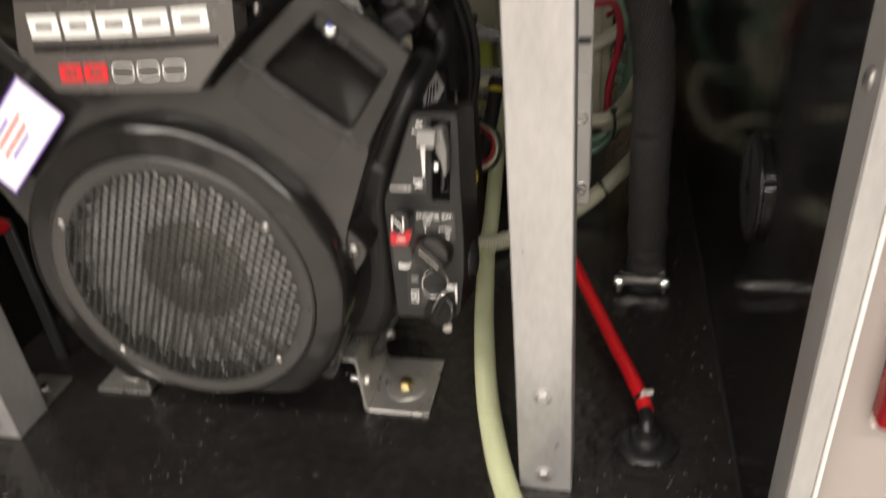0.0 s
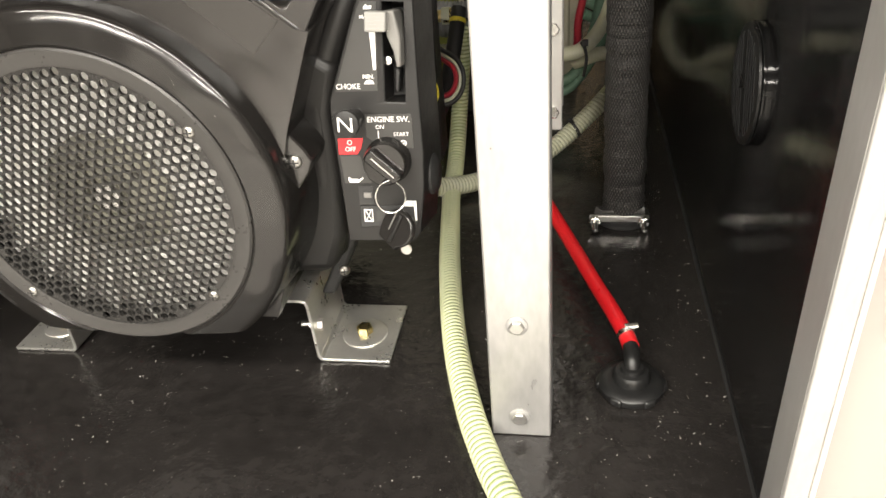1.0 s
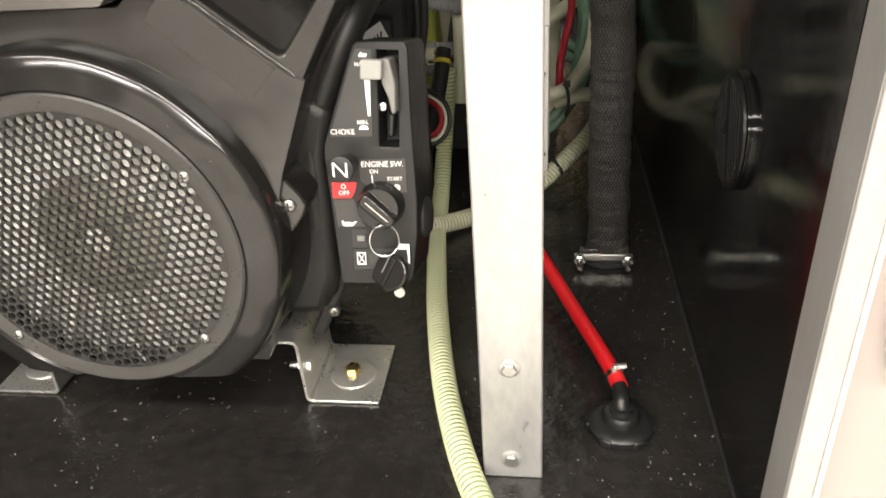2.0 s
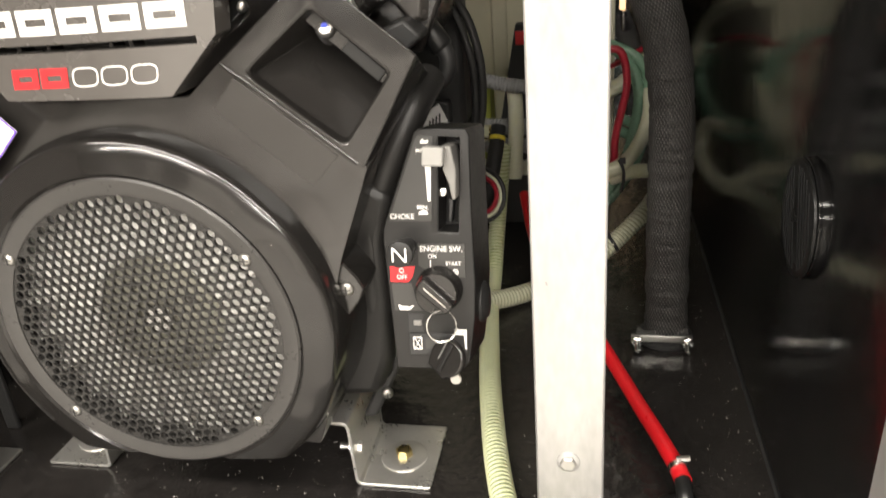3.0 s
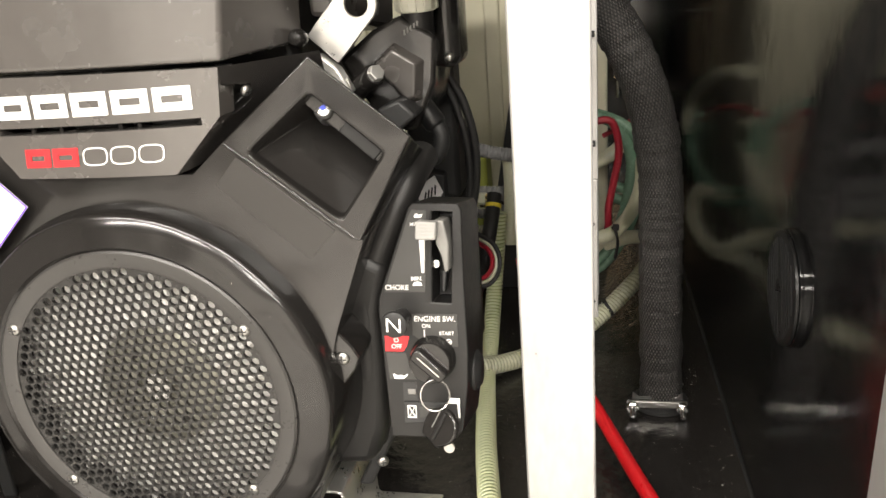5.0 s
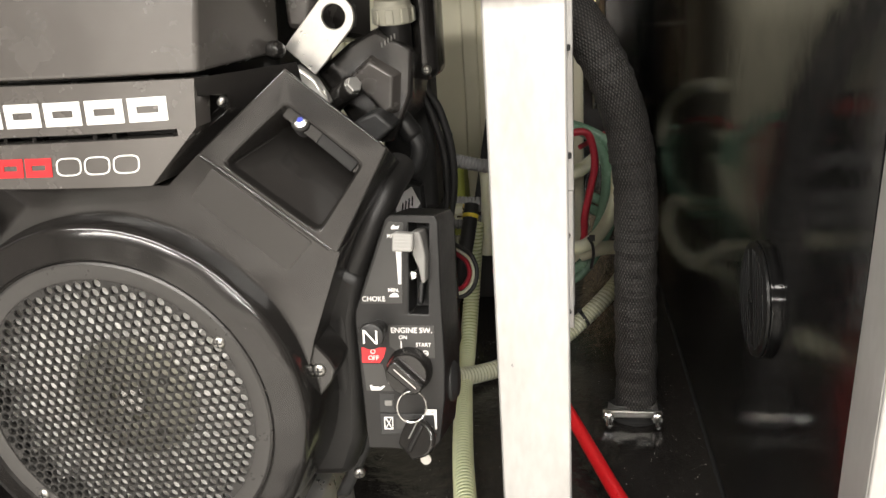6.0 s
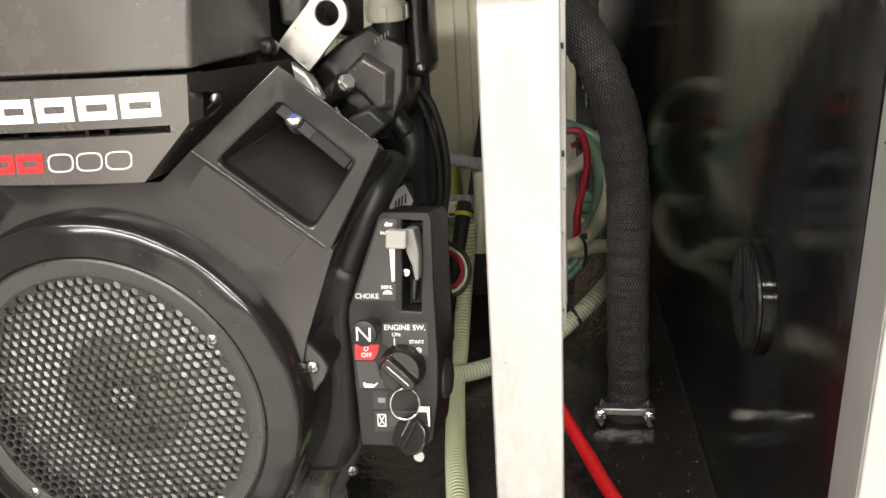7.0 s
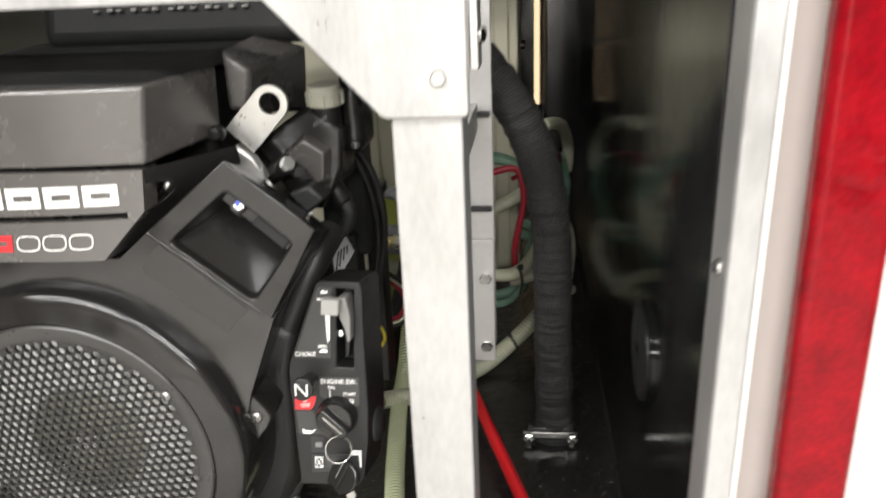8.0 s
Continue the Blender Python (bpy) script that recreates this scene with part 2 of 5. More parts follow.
STRIP_GLOW = mat("warm_strip_glow", (0.8, 0.6, 0.3), 0.5, vary=0.05, scale=50)
# emission added so that the strip stands out bright in the dark gap
STRIP_GLOW.node_tree.nodes["Principled BSDF"].inputs["Emission Color"].default_value = (1.0, 0.72, 0.40, 1)
STRIP_GLOW.node_tree.nodes["Principled BSDF"].inputs["Emission Strength"].default_value = 1.2


# ---------------------------------------------------------------- mesh helpers
def link(name, bm, material, parent=None, label="", bevel=0.0, smooth=40, segments=2):
    bmesh.ops.recalc_face_normals(bm, faces=bm.faces)
    me = bpy.data.meshes.new(name)
    bm.to_mesh(me)
    bm.free()
    me.materials.append(material)
    if smooth:
        me.shade_smooth()
        me.set_sharp_from_angle(angle=radians(smooth))
    ob = new(name, me)
    ob.parent = parent
    if label:
        ob["label"] = label
    if bevel:
        mod = ob.modifiers.new("bevel", "BEVEL")
        mod.width, mod.segments, mod.limit_method, mod.angle_limit = bevel, segments, "ANGLE", radians(35)
    return ob


def part(name, bm, material, parent, label="", bevel=0.0, smooth=40, segments=2):
    return link(name, bm, material, parent, label, bevel, smooth, segments)


def thing(name, label, category, group="", kind=""):
    return tagged(new(name), label, category, group, kind)


def put(bm, verts, faces, m=None):
    vs = [bm.verts.new((m @ Vector(v)) if m else v) for v in verts]
    for f in faces:
        bm.faces.new([vs[i] for i in f])
    return bm


def box(x0, x1, y0, y1, z0, z1, m=None, bm=None):
    bm = bm or bmesh.new()
    v = [(x, y, z) for z in (z0, z1) for y in (y0, y1) for x in (x0, x1)]
    return put(bm, v, [(0, 2, 3, 1), (4, 5, 7, 6), (0, 1, 5, 4), (2, 6, 7, 3), (0, 4, 6, 2), (1, 3, 7, 5)], m)


def loft(a, b, m=None, bm=None):
    """A closed solid between two outlines with the same number of corners."""
    bm = bm or bmesh.new()
    n = len(a)
    faces = [tuple(range(n)), tuple(range(2 * n - 1, n - 1, -1))]
    faces += [(i, (i + 1) % n, n + (i + 1) % n, n + i) for i in range(n)]
    return put(bm, list(a) + list(b), faces, m)


def plate(outline, y0, y1, m=None, bm=None):
    """An outline of (x, z) corners, thick from y0 to y1."""
    return loft([(x, y0, z) for x, z in outline], [(x, y1, z) for x, z in outline], m, bm)


def slab(outline, c0, c1, m, bm=None):
    """An outline of (a, b) corners in the plane of m, thick along its normal from c0 to c1."""
    return loft([(a, b, c0) for a, b in outline], [(a, b, c1) for a, b in outline], m, bm)


def turned(profile, m, seg=32, bm=None, turn=0.0):
    """A lathe body about the z axis of m: profile of (radius, height)."""
    bm = bm or bmesh.new()
    rings = []
    for r, h in profile:
        if r < 1e-6:
            rings.append([bm.verts.new(m @ Vector((0, 0, h)))])
        else:
            rings.append([bm.verts.new(m @ Vector((r * math.cos(turn + 2 * math.pi * i / seg), r * math.sin(turn + 2 * math.pi * i / seg), h))) for i in range(seg)])
    for a, b in zip(rings, rings[1:]):
        for i in range(seg):
            j = (i + 1) % seg
            if len(a) == 1 and len(b) == 1:
                break
            if len(a) == 1:
                bm.faces.new((a[0], b[j], b[i]))
            elif len(b) == 1:
                bm.faces.new((a[i], a[j], b[0]))
            else:
                bm.faces.new((a[i], a[j], b[j], b[i]))
    return bm


def axis(at, way):
    """A pose at a place whose z axis points along way."""
    return Matrix.Translation(at) @ Vector(way).to_track_quat("Z", "Y").to_matrix().to_4x4()


def spline(points, step):
    pts = [Vector(p) for p in points]
    pts = [2 * pts[0] - pts[1]] + pts + [2 * pts[-1] - pts[-2]]
    dense = []
    for i in range(1, len(pts) - 2):
        p0, p1, p2, p3 = pts[i - 1:i + 3]
        n = max(4, int((p2 - p1).length / 0.004))
        for k in range(n):
            t = k / n
            dense.append(0.5 * (2 * p1 + (p2 - p0) * t + (2 * p0 - 5 * p1 + 4 * p2 - p3) * t * t + (3 * p1 - p0 - 3 * p2 + p3) * t ** 3))
    dense.append(pts[-2])
    out, left = [dense[0]], step
    for a, b in zip(dense, dense[1:]):
        d = (b - a).length
        at = 0.0
        while d - at >= left:
            at += left
            out.append(a + (b - a) * (at / d))
            left = step
        left -= d - at
    return out


def tube(points, radius, ridge=0.0, pitch=0.005, seg=14, step=0.006, wobble=0.0, squash=1.0):
    """A hose along a spline; ridge: depth of its rings, pitch: their spacing."""
    line = spline(points, pitch / 5 if ridge else step)
    bm = bmesh.new()
    uv = bm.loops.layers.uv.new("UVMap")
    side = (line[1] - line[0]).orthogonal().normalized()
    rings, length = [], 0.0
    for i, p in enumerate(line):
        ahead = (line[min(i + 1, len(line) - 1)] - line[max(i - 1, 0)]).normalized()
        side = (side - ahead * side.dot(ahead)).normalized()
        up = ahead.cross(side)
        r = radius
        if ridge:
            r -= ridge * (0.0, 0.15, 1.0, 1.0, 0.15)[i % 5]
        if wobble:
            r += wobble * (0.6 * noise.noise((length * 45, 0.3, radius * 70)) + 0.9 * noise.noise((length * 150, 2.3, 0)))
        rings.append([bm.verts.new(p + (side * math.cos(a) + up * math.sin(a) * squash) * r) for a in (2 * math.pi * k / seg for k in range(seg))])
        if i + 1 < len(line):
            length += (line[i + 1] - p).length
    d = length / max(1, len(rings) - 1)
    for i, (a, b) in enumerate(zip(rings, rings[1:])):
        for k in range(seg):
            j = (k + 1) % seg
            f = bm.faces.new((a[k], a[j], b[j], b[k]))
            us = (k / seg, (k + 1) / seg, (k + 1) / seg, k / seg)
            for loop, u, v in zip(f.loops, us, (i * d, i * d, i * d + d, i * d + d)):
                loop[uv].uv = (u * 2 * math.pi * radius, v)
    bm.faces.new(rings[0][::-1])
    bm.faces.new(rings[-1])
    return bm


def lettering(words, size, m, material, parent, name="lettering", bold=0.0, wide=1.0):
    data = bpy.data.curves.new("words", "FONT")
    data.body, data.size, data.align_x, data.align_y = words, size, "CENTER", "CENTER"
    data.extrude, data.offset = 0.00012, bold
    tmp = new("words", data)
    bpy.context.view_layer.update()
    me = bpy.data.meshes.new_from_object(tmp.evaluated_get(bpy.context.evaluated_depsgraph_get()))
    bpy.data.objects.remove(tmp)
    me.transform(m @ Matrix.Diagonal((wide, 1, 1, 1)))
    me.materials.clear()
    me.materials.append(material)
    ob = new(name, me)
    ob.parent = parent
    return ob


def hexagon(r, turn=0.0):
    return [(r * math.cos(turn + i * math.pi / 3), r * math.sin(turn + i * math.pi / 3)) for i in range(6)]


def hex_bolt(m, r, height, parent, material, name="bolt", washer=0.0):
    bm = turned([(0, 0), (r, 0), (r, height * 0.85), (r * 0.86, height), (0, height)], m, 6)
    ob = part(name, bm, material, parent, smooth=0)
    if washer:
        part("washer", turned([(0, -0.0022), (washer, -0.0022), (washer, -0.0004), (washer * 0.93, 0), (0, 0)], m, 28), material, ob)
    return ob


def round_screw(m, r, parent, material=None, name="screw"):
    ob = part(name, turned([(r, -0.001), (r, 0.0004), (r * 0.86, 0.0018), (r * 0.5, 0.0028), (0, 0.003)], m, 18), material or SCREW, parent)
    cross = box(-r * 0.6, r * 0.6, -r * 0.1, r * 0.1, 0.0024, 0.0032, m)
    box(-r * 0.1, r * 0.1, -r * 0.6, r * 0.6, 0.0024, 0.00325, m, cross)
    part("cross_recess", cross, DARK, ob, smooth=0)
    return ob


def arc(cx, cz, r, a0, a1, n):
    return [(cx + r * math.cos(radians(a0 + (a1 - a0) * i / n)), cz + r * math.sin(radians(a0 + (a1 - a0) * i / n))) for i in range(n + 1)]


def plain(name, bm, material, label, category, kind="structure", bevel=0.0, smooth=40):
    return tagged(link(name, bm, material, None, "", bevel, smooth), label, category, "", kind)


# ---------------------------------------------------------------- the compartment
plain("floor", box(-0.60, 0.29, 0.345, 2.40, -0.03, 0.0), FLOOR, "glossy black coated compartment floor with dust specks", "floor")
plain("corner_sealant", loft([(0.2875, 0.425, 0.0), (0.2898, 0.425, 0.0), (0.2898, 0.425, 0.0025)], [(0.2875, 2.399, 0.0), (0.2898, 2.399, 0.0), (0.2898, 2.399, 0.0025)]), RUBBER, "black sealant bead along the wall and floor", "sealant")
plain("wall_right", box(0.29, 0.315, 0.4205, 2.40, -0.03, 1.05), WALL_BLACK, "glossy black coated compartment side wall", "wall")
plain("wall_left", box(-0.625, -0.60, 0.42, 2.40, -0.03, 1.05), WALL_BLACK, "glossy black coated compartment side wall", "wall")
plain("wall_back", box(-0.625, 0.315, 2.40, 2.42, -0.03, 1.05), WALL_BLACK, "black coated compartment rear wall", "wall")
# unseen roof, pale so that it bounces fill light into the compartment
plain("ceiling", box(-0.625, 0.315, 0.42, 2.42, 1.05, 1.07), ROOF_GREY, "unseen grey compartment roof panel, pale for bounce fill", "ceiling")

cabinet = thing("cabinet", "cream painted ribbed sheet metal cabinet on the black floor", "cabinet")
part("body", box(-0.595, 0.160, 1.408, 1.95, 0.0005, 1.00), CREAM, cabinet, bevel=0.004)
for rib_x in (-0.46, -0.30, -0.14, -0.055, 0.03, 0.115):
    part("rib", box(rib_x, rib_x + 0.028, 1.398, 1.4075, 0.03, 0.98), CREAM, cabinet, bevel=0.004)
warm_upright = thing("warm_strip", "upright warm strip with added glow and a white edge on the far wall", "light strip")
part("glowing_strip", box(0.198, 0.214, 2.384, 2.399, 0.20, 1.00), STRIP_GLOW, warm_upright, bevel=0.001)
part("white_edge", box(0.2145, 0.226, 2.384, 2.399, 0.20, 1.00), WHITE_PAINT, warm_upright, bevel=0.001)
# thin dark fin added to keep the strip out of the wall's reflection
part("side_screen", box(0.2265, 0.2295, 2.06, 2.399, 0.20, 1.00), DARK, warm_upright, "black fin added to screen the strip from the wall")
part("end_clip", turned([(0, 0), (0.010, 0.004), (0.011, 0.05), (0.006, 0.06), (0, 0.062)], axis((0.211, 2.388, 0.137), (0, 0, 1)), 12), STEEL, warm_upright, "bright metal end clip")

mark = thing("wall_label", "tiny white printed label on the black rear wall", "label")
part("backing", box(0.108, 0.170, 2.3965, 2.3995, 0.368, 0.396), HOOD_BLACK, mark, smooth=0)
for k in range(4):
    part("print_bar", box(0.112 + k * 0.0145, 0.123 + k * 0.0145, 2.3955, 2.3963, 0.377, 0.385), WHITE_INK, mark, smooth=0)

# body panels round the opening
trim = thing("trim_right", "brushed aluminium corner trim along the opening's edge", "trim", kind="structure")
part("inner_flange", box(0.2865, 0.2895, 0.3830, 0.4190, -0.06, 1.05), ALU, trim, bevel=0.0006)
part("face_flange", box(0.2865, 0.3028, 0.3795, 0.3828, -0.06, 1.05), ALU, trim, bevel=0.0014)
part("edge_bead", box(0.3029, 0.3060, 0.3785, 0.4000, -0.06, 1.05), WHITE_PAINT, trim, bevel=0.001)
round_screw(axis((0.2862, 0.399, 0.437), (-1, 0, 0)), 0.0055, trim)
LEAN = 0.009
for piece in trim.children_recursive:
    piece.data.transform(Matrix(((1, 0, LEAN, 0), (0, 1, 0, 0), (0, 0, 1, 0), (0, 0, 0, 1))))

plain("body_panel_right", box(0.3036, 0.95, 0.4005, 0.42, -0.75, 1.45), BODY_WHITE, "beige-white painted body panel beside the opening", "body panel", bevel=0.002)
plain("body_panel_left", box(-1.2, -0.60, 0.4005, 0.42, -0.75, 1.45), BODY_WHITE, "beige-white painted body panel beside the opening", "body panel", bevel=0.002)
plain("body_panel_top", box(-0.5995, 0.3030, 0.4005, 0.42, 1.052, 1.45), BODY_WHITE, "beige-white painted body panel above the opening", "body panel", bevel=0.002)
plain("body_panel_lower", box(-0.5995, 0.3030, 0.345, 0.365, -0.75, -0.031), BODY_WHITE, "beige-white painted body panel below the opening", "body panel", bevel=0.002)

lamp = thing("tail_light", "red ribbed tail light on the white body panel", "tail light")
part("lens", box(0.3325, 0.3765, 0.379, 0.399, 0.205, 0.80), LENS_RED, lamp, bevel=0.006, segments=3)
part("housing", box(0.3350, 0.410, 0.393, 0.4002, 0.198, 0.807), WHITE_PAINT, lamp, bevel=0.001)

# unseen workshop round the vehicle
# unseen ground, kept bright to give the cover something to reflect
plain("ground", box(-4, 4, -5, 4, -0.80, -0.76), ROOM_FLOOR, "unseen grey workshop floor, bright for bounce", "floor")
# pale stretch added as a reflector for the glossy engine cover
plain("reflector_wall", box(-2.0, 1.1, -4.25, -4.2, -0.76, 0.95), ROOM_REFLECTOR, "unseen pale wall section added as a reflector", "wall")
# dark stretches beside and above it keep other reflections dim
plain("room_wall_front_top", box(-2.0, 1.1, -4.25, -4.2, 0.951, CEILING), ROOM_DARK, "unseen dark grey workshop wall", "wall")
plain("room_wall_front_left", box(-4, -2.001, -4.25, -4.2, -0.76, CEILING), ROOM_DARK, "unseen dark grey workshop wall", "wall")
plain("room_wall_front_right", box(1.101, 4, -4.25, -4.2, -0.76, CEILING), ROOM_DARK, "unseen dark grey workshop wall", "wall")
plain("room_wall_left", box(-4.05, -4, -5, 4, -0.76, CEILING), ROOM_DARK, "unseen dark grey workshop wall", "wall")
plain("room_wall_right", box(4, 4.05, -5, 4, -0.76, CEILING), ROOM_DARK, "unseen dark grey workshop wall", "wall")
plain("room_wall_back", box(-4, 4, 4, 4.05, -0.76, CEILING), ROOM_DARK, "unseen dark grey workshop wall", "wall")
plain("room_ceiling", box(-4, 4, -5, 4, CEILING, CEILING + 0.05), ROOM_DARK, "dark grey painted workshop ceiling", "ceiling")
# housings added over the assumed lamps
for lx, ly, sx, sy, power in LAMPS:
    fixture = thing("added_ceiling_light", "long white strip light housing, added out of view", "ceiling light", "strip lights")
    part("housing", box(lx - sx / 2 - 0.02, lx + sx / 2 + 0.02, ly - sy / 2 - 0.02, ly + sy / 2 + 0.02, CEILING - 0.08, CEILING - 0.001), LEVER_GREY, fixture, bevel=0.006)


# ---------------------------------------------------------------- frame posts
def frame_post(x0, x1, mirror):
    post = thing("post", "square brushed aluminium post bolted to the floor", "post", "frame posts")
    part("tube", box(x0, x1, 0.487, 0.537, 0.0, 0.595 if mirror < 0 else 0.66), ALU, post, bevel=0.0016)
    xm = (x0 + x1) / 2 - 0.001
    for bz in (0.022, 0.119):
        b = hex_bolt(axis((xm, 0.4868, bz), (0, -1, 0)), 0.0062, 0.0045, post, ALU_DARK, washer=0.0)
        part("washer", turned([(0, -0.0004), (0.0088, -0.0004), (0.0088, 0.0008), (0.0078, 0.0014), (0, 0.0014)], axis((xm, 0.4868, bz), (0, -1, 0)), 22), ALU, b)
    return post


post_r = frame_post(0.0825, 0.1330, 1)
gusset = thing("gusset", "white aluminium corner gusset joining the post and beam", "gusset")
part("gusset_plate", plate([(0.0805, 0.514), (0.136, 0.514), (0.1385, 0.517), (0.1385, 0.66), (-0.052, 0.66), (-0.052, 0.652), (0.0765, 0.516)], 0.4805, 0.4865), ALU, gusset, bevel=0.0016)
hex_bolt(axis((0.118, 0.4803, 0.541), (0, -1, 0)), 0.0058, 0.0035, gusset, ALU_DARK)
part("side_flange", box(0.1390, 0.1455, 0.487, 0.52, 0.545, 0.66), ALU_DARK, gusset, bevel=0.001)
part("flange_screw", turned([(0, 0), (0.006, 0), (0.005, 0.003), (0, 0.004)], axis((0.1455, 0.50, 0.567), (1, -0.4, 0)), 14), STEEL, gusset)
beam = thing("beam", "square brushed aluminium cross beam between the posts", "beam")
part("tube", box(-0.535, 0.0805, 0.4875, 0.5375, 0.5955, 0.6455), ALU, beam, bevel=0.0016)
post_l = frame_post(-0.5345, -0.4840, -1)
foot = thing("floor_bracket", "small aluminium angle bracket at the post's foot", "bracket")
part("foot_plate", box(-0.535, -0.487, 0.538, 0.590, 0.0005, 0.004), ALU_DARK, foot, bevel=0.001)
part("upright_plate", box(-0.535, -0.487, 0.5375, 0.541, 0.004, 0.05), ALU_DARK, foot, bevel=0.001)
hex_bolt(axis((-0.51, 0.566, 0.004), (0, 0, 1)), 0.006, 0.004, foot, STEEL)

upright = thing("upright_plate", "dull grey aluminium bracket with bolts behind the post", "bracket")
part("plate", box(0.086, 0.1385, 0.806, 0.812, 0.175, 0.60), UPRIGHT_GREY, upright, bevel=0.001)
part("lower_plate", box(0.090, 0.1375, 0.800, 0.8055, 0.150, 0.310), UPRIGHT_GREY, upright, bevel=0.001)
part("spacer", box(0.090, 0.122, 0.538, 0.8055, 0.44, 0.47), UPRIGHT_GREY, upright, bevel=0.001)
for bz in (0.172, 0.262):
    hex_bolt(axis((0.127, 0.7998, bz), (0, -1, 0)), 0.0075, 0.005, upright, STEEL)
for bz in (0.345, 0.455):
    part("cable_tie", box(0.084, 0.136, 0.799, 0.8055, bz, bz + 0.006), RUBBER, upright, "black cable tie", bevel=0.001)

# ---------------------------------------------------------------- engine
CX, CZ = -0.220, 0.222
engine = thing("engine", "black and charcoal two-cylinder petrol engine on zinc brackets", "engine")
FANAX = axis((CX, 0.0, CZ), (0, -1, 0))          # local height = -y


def clipped(bm, low):
    geom = bm.verts[:] + bm.edges[:] + bm.faces[:]
    cut = bmesh.ops.bisect_plane(bm, geom=geom, plane_co=(0, 0, low), plane_no=(0, 0, -1), clear_outer=True)
    bmesh.ops.contextual_create(bm, geom=[e for e in cut["geom_cut"] if isinstance(e, bmesh.types.BMEdge)])
    return bm


ring = turned([(0.1275, -0.560), (0.1275, -0.4885), (0.1300, -0.4865), (0.1325, -0.4872), (0.1425, -0.4885), (0.1505, -0.4908), (0.1530, -0.4922), (0.1545, -0.4945), (0.1555, -0.4985), (0.1580, -0.509), (0.1640, -0.585), (0.1275, -0.585), (0.1275, -0.560)], FANAX, 96)
part("fan_cover", clipped(ring, 0.1005), PLASTIC_SATIN, engine, "satin black dished fan cover ring", smooth=35)
part("screen_rim", turned([(0.1135, -0.4905), (0.1135, -0.4880), (0.1150, -0.4872), (0.1255, -0.4866), (0.1272, -0.4880), (0.1272, -0.4905)], FANAX, 96), RIM_GLOSS, engine, "screen rim, its grey lifted for gloss")


def screen_mesh():
    bm = bmesh.new()
    pitch, hole, thick = 0.0083, 0.0036, 0.0032
    turn = radians(8)
    corners = [radians(30 + 60 * k) for k in range(6)]
    for row in range(-18, 19):
        for col in range(-18, 19):
            a = (col + 0.5 * (row % 2)) * pitch
            b = row * pitch * math.sqrt(3) / 2
            x, z = a * math.cos(turn) - b * math.sin(turn), a * math.sin(turn) + b * math.cos(turn)
            r = math.hypot(x, z)
            if r > 0.121:
                continue
            # hexagon cell drawn out to twelve points, with a round hole in its middle
            outer, inner = [], []
            for k in range(12):
                ang = math.radians(30 * k)
                ro = pitch / 2 / math.cos((ang + math.radians(30)) % math.radians(60) - math.radians(30))
                wx, wz = math.cos(ang + turn), math.sin(ang + turn)
                outer.append((CX + x + ro * wx, CZ + z + ro * wz))
                inner.append((CX + x + hole * wx, CZ + z + hole * wz))
            y0 = 0.4888
            if r > 0.1115:
                bm.faces.new([bm.verts.new((px, y0, pz)) for px, pz in outer])
                continue
            vo = [bm.verts.new((px, y0, pz)) for px, pz in outer]
            vi = [bm.verts.new((px, y0, pz)) for px, pz in inner]
            vb = [bm.verts.new((px, y0 + thick, pz)) for px, pz in inner]
            for k in range(12):
                j = (k + 1) % 12
                bm.faces.new((vo[k], vo[j], vi[j], vi[k]))
                bm.faces.new((vi[k], vi[j], vb[j], vb[k]))
    bmesh.ops.remove_doubles(bm, verts=bm.verts, dist=0.00002)
    return bm


screen_ob = part("fan_screen", screen_mesh(), SCREEN, engine, "grey perforated fan screen", smooth=0)
for sx, sz in ((-0.322, 0.283), (-0.124, 0.285), (-0.141, 0.141), (-0.307, 0.141)):
    round_screw(axis((sx, 0.4876, sz), (0, -1, 0)), 0.0052, screen_ob)

# flywheel fan behind the screen
FLY = FANAX @ Matrix.Translation((0, 0, -0.014))
fan = part("flywheel", turned([(0.1268, -0.530), (0.1268, -0.510), (0.062, -0.508), (0.052, -0.503), (0.030, -0.503), (0.026, -0.507), (0.0, -0.507)], FLY, 48), FAN_BACK, engine, "pale cast flywheel fan")
for k in range(22):
    a = 2 * math.pi * k / 22
    m = FLY @ Matrix.Rotation(a, 4, "Z")
    part("blade", loft([(0.056, -0.004, -0.510), (0.121, 0.004, -0.511), (0.121, 0.008, -0.511), (0.056, 0.000, -0.510)], [(0.056, 0.002, -0.494), (0.119, 0.021, -0.493), (0.119, 0.025, -0.493), (0.056, 0.006, -0.494)], m), FAN, fan, smooth=0)
part("hub", turned([(0.050, -0.504), (0.053, -0.499), (0.049, -0.497), (0.020, -0.497), (0.020, -0.501), (0, -0.501)], FLY, 40), HUB_GREY, fan, "dark grey hub plate")
hex_bolt(axis((CX, 0.5145, CZ), (0, -1, 0)), 0.014, 0.008, fan, STEEL, "nut")
for k in range(4):
    a = radians(30 + 90 * k)
    part("stud", turned([(0.004, 0), (0.004, 0.005), (0.0025, 0.007), (0, 0.007)], axis((CX + 0.034 * math.cos(a), 0.513, CZ + 0.034 * math.sin(a)), (0, -1, 0)), 12), SCREW, fan)
part("crankcase", box(-0.36, -0.08, 0.61, 0.82, 0.075, 0.40), DARK, engine, bevel=0.02, segments=3)

# shroud round the fan, with shoulders for the two cylinders
MID = -0.220


def flip(points):
    return [(2 * MID - p[0], *p[1:]) for p in points][::-1]


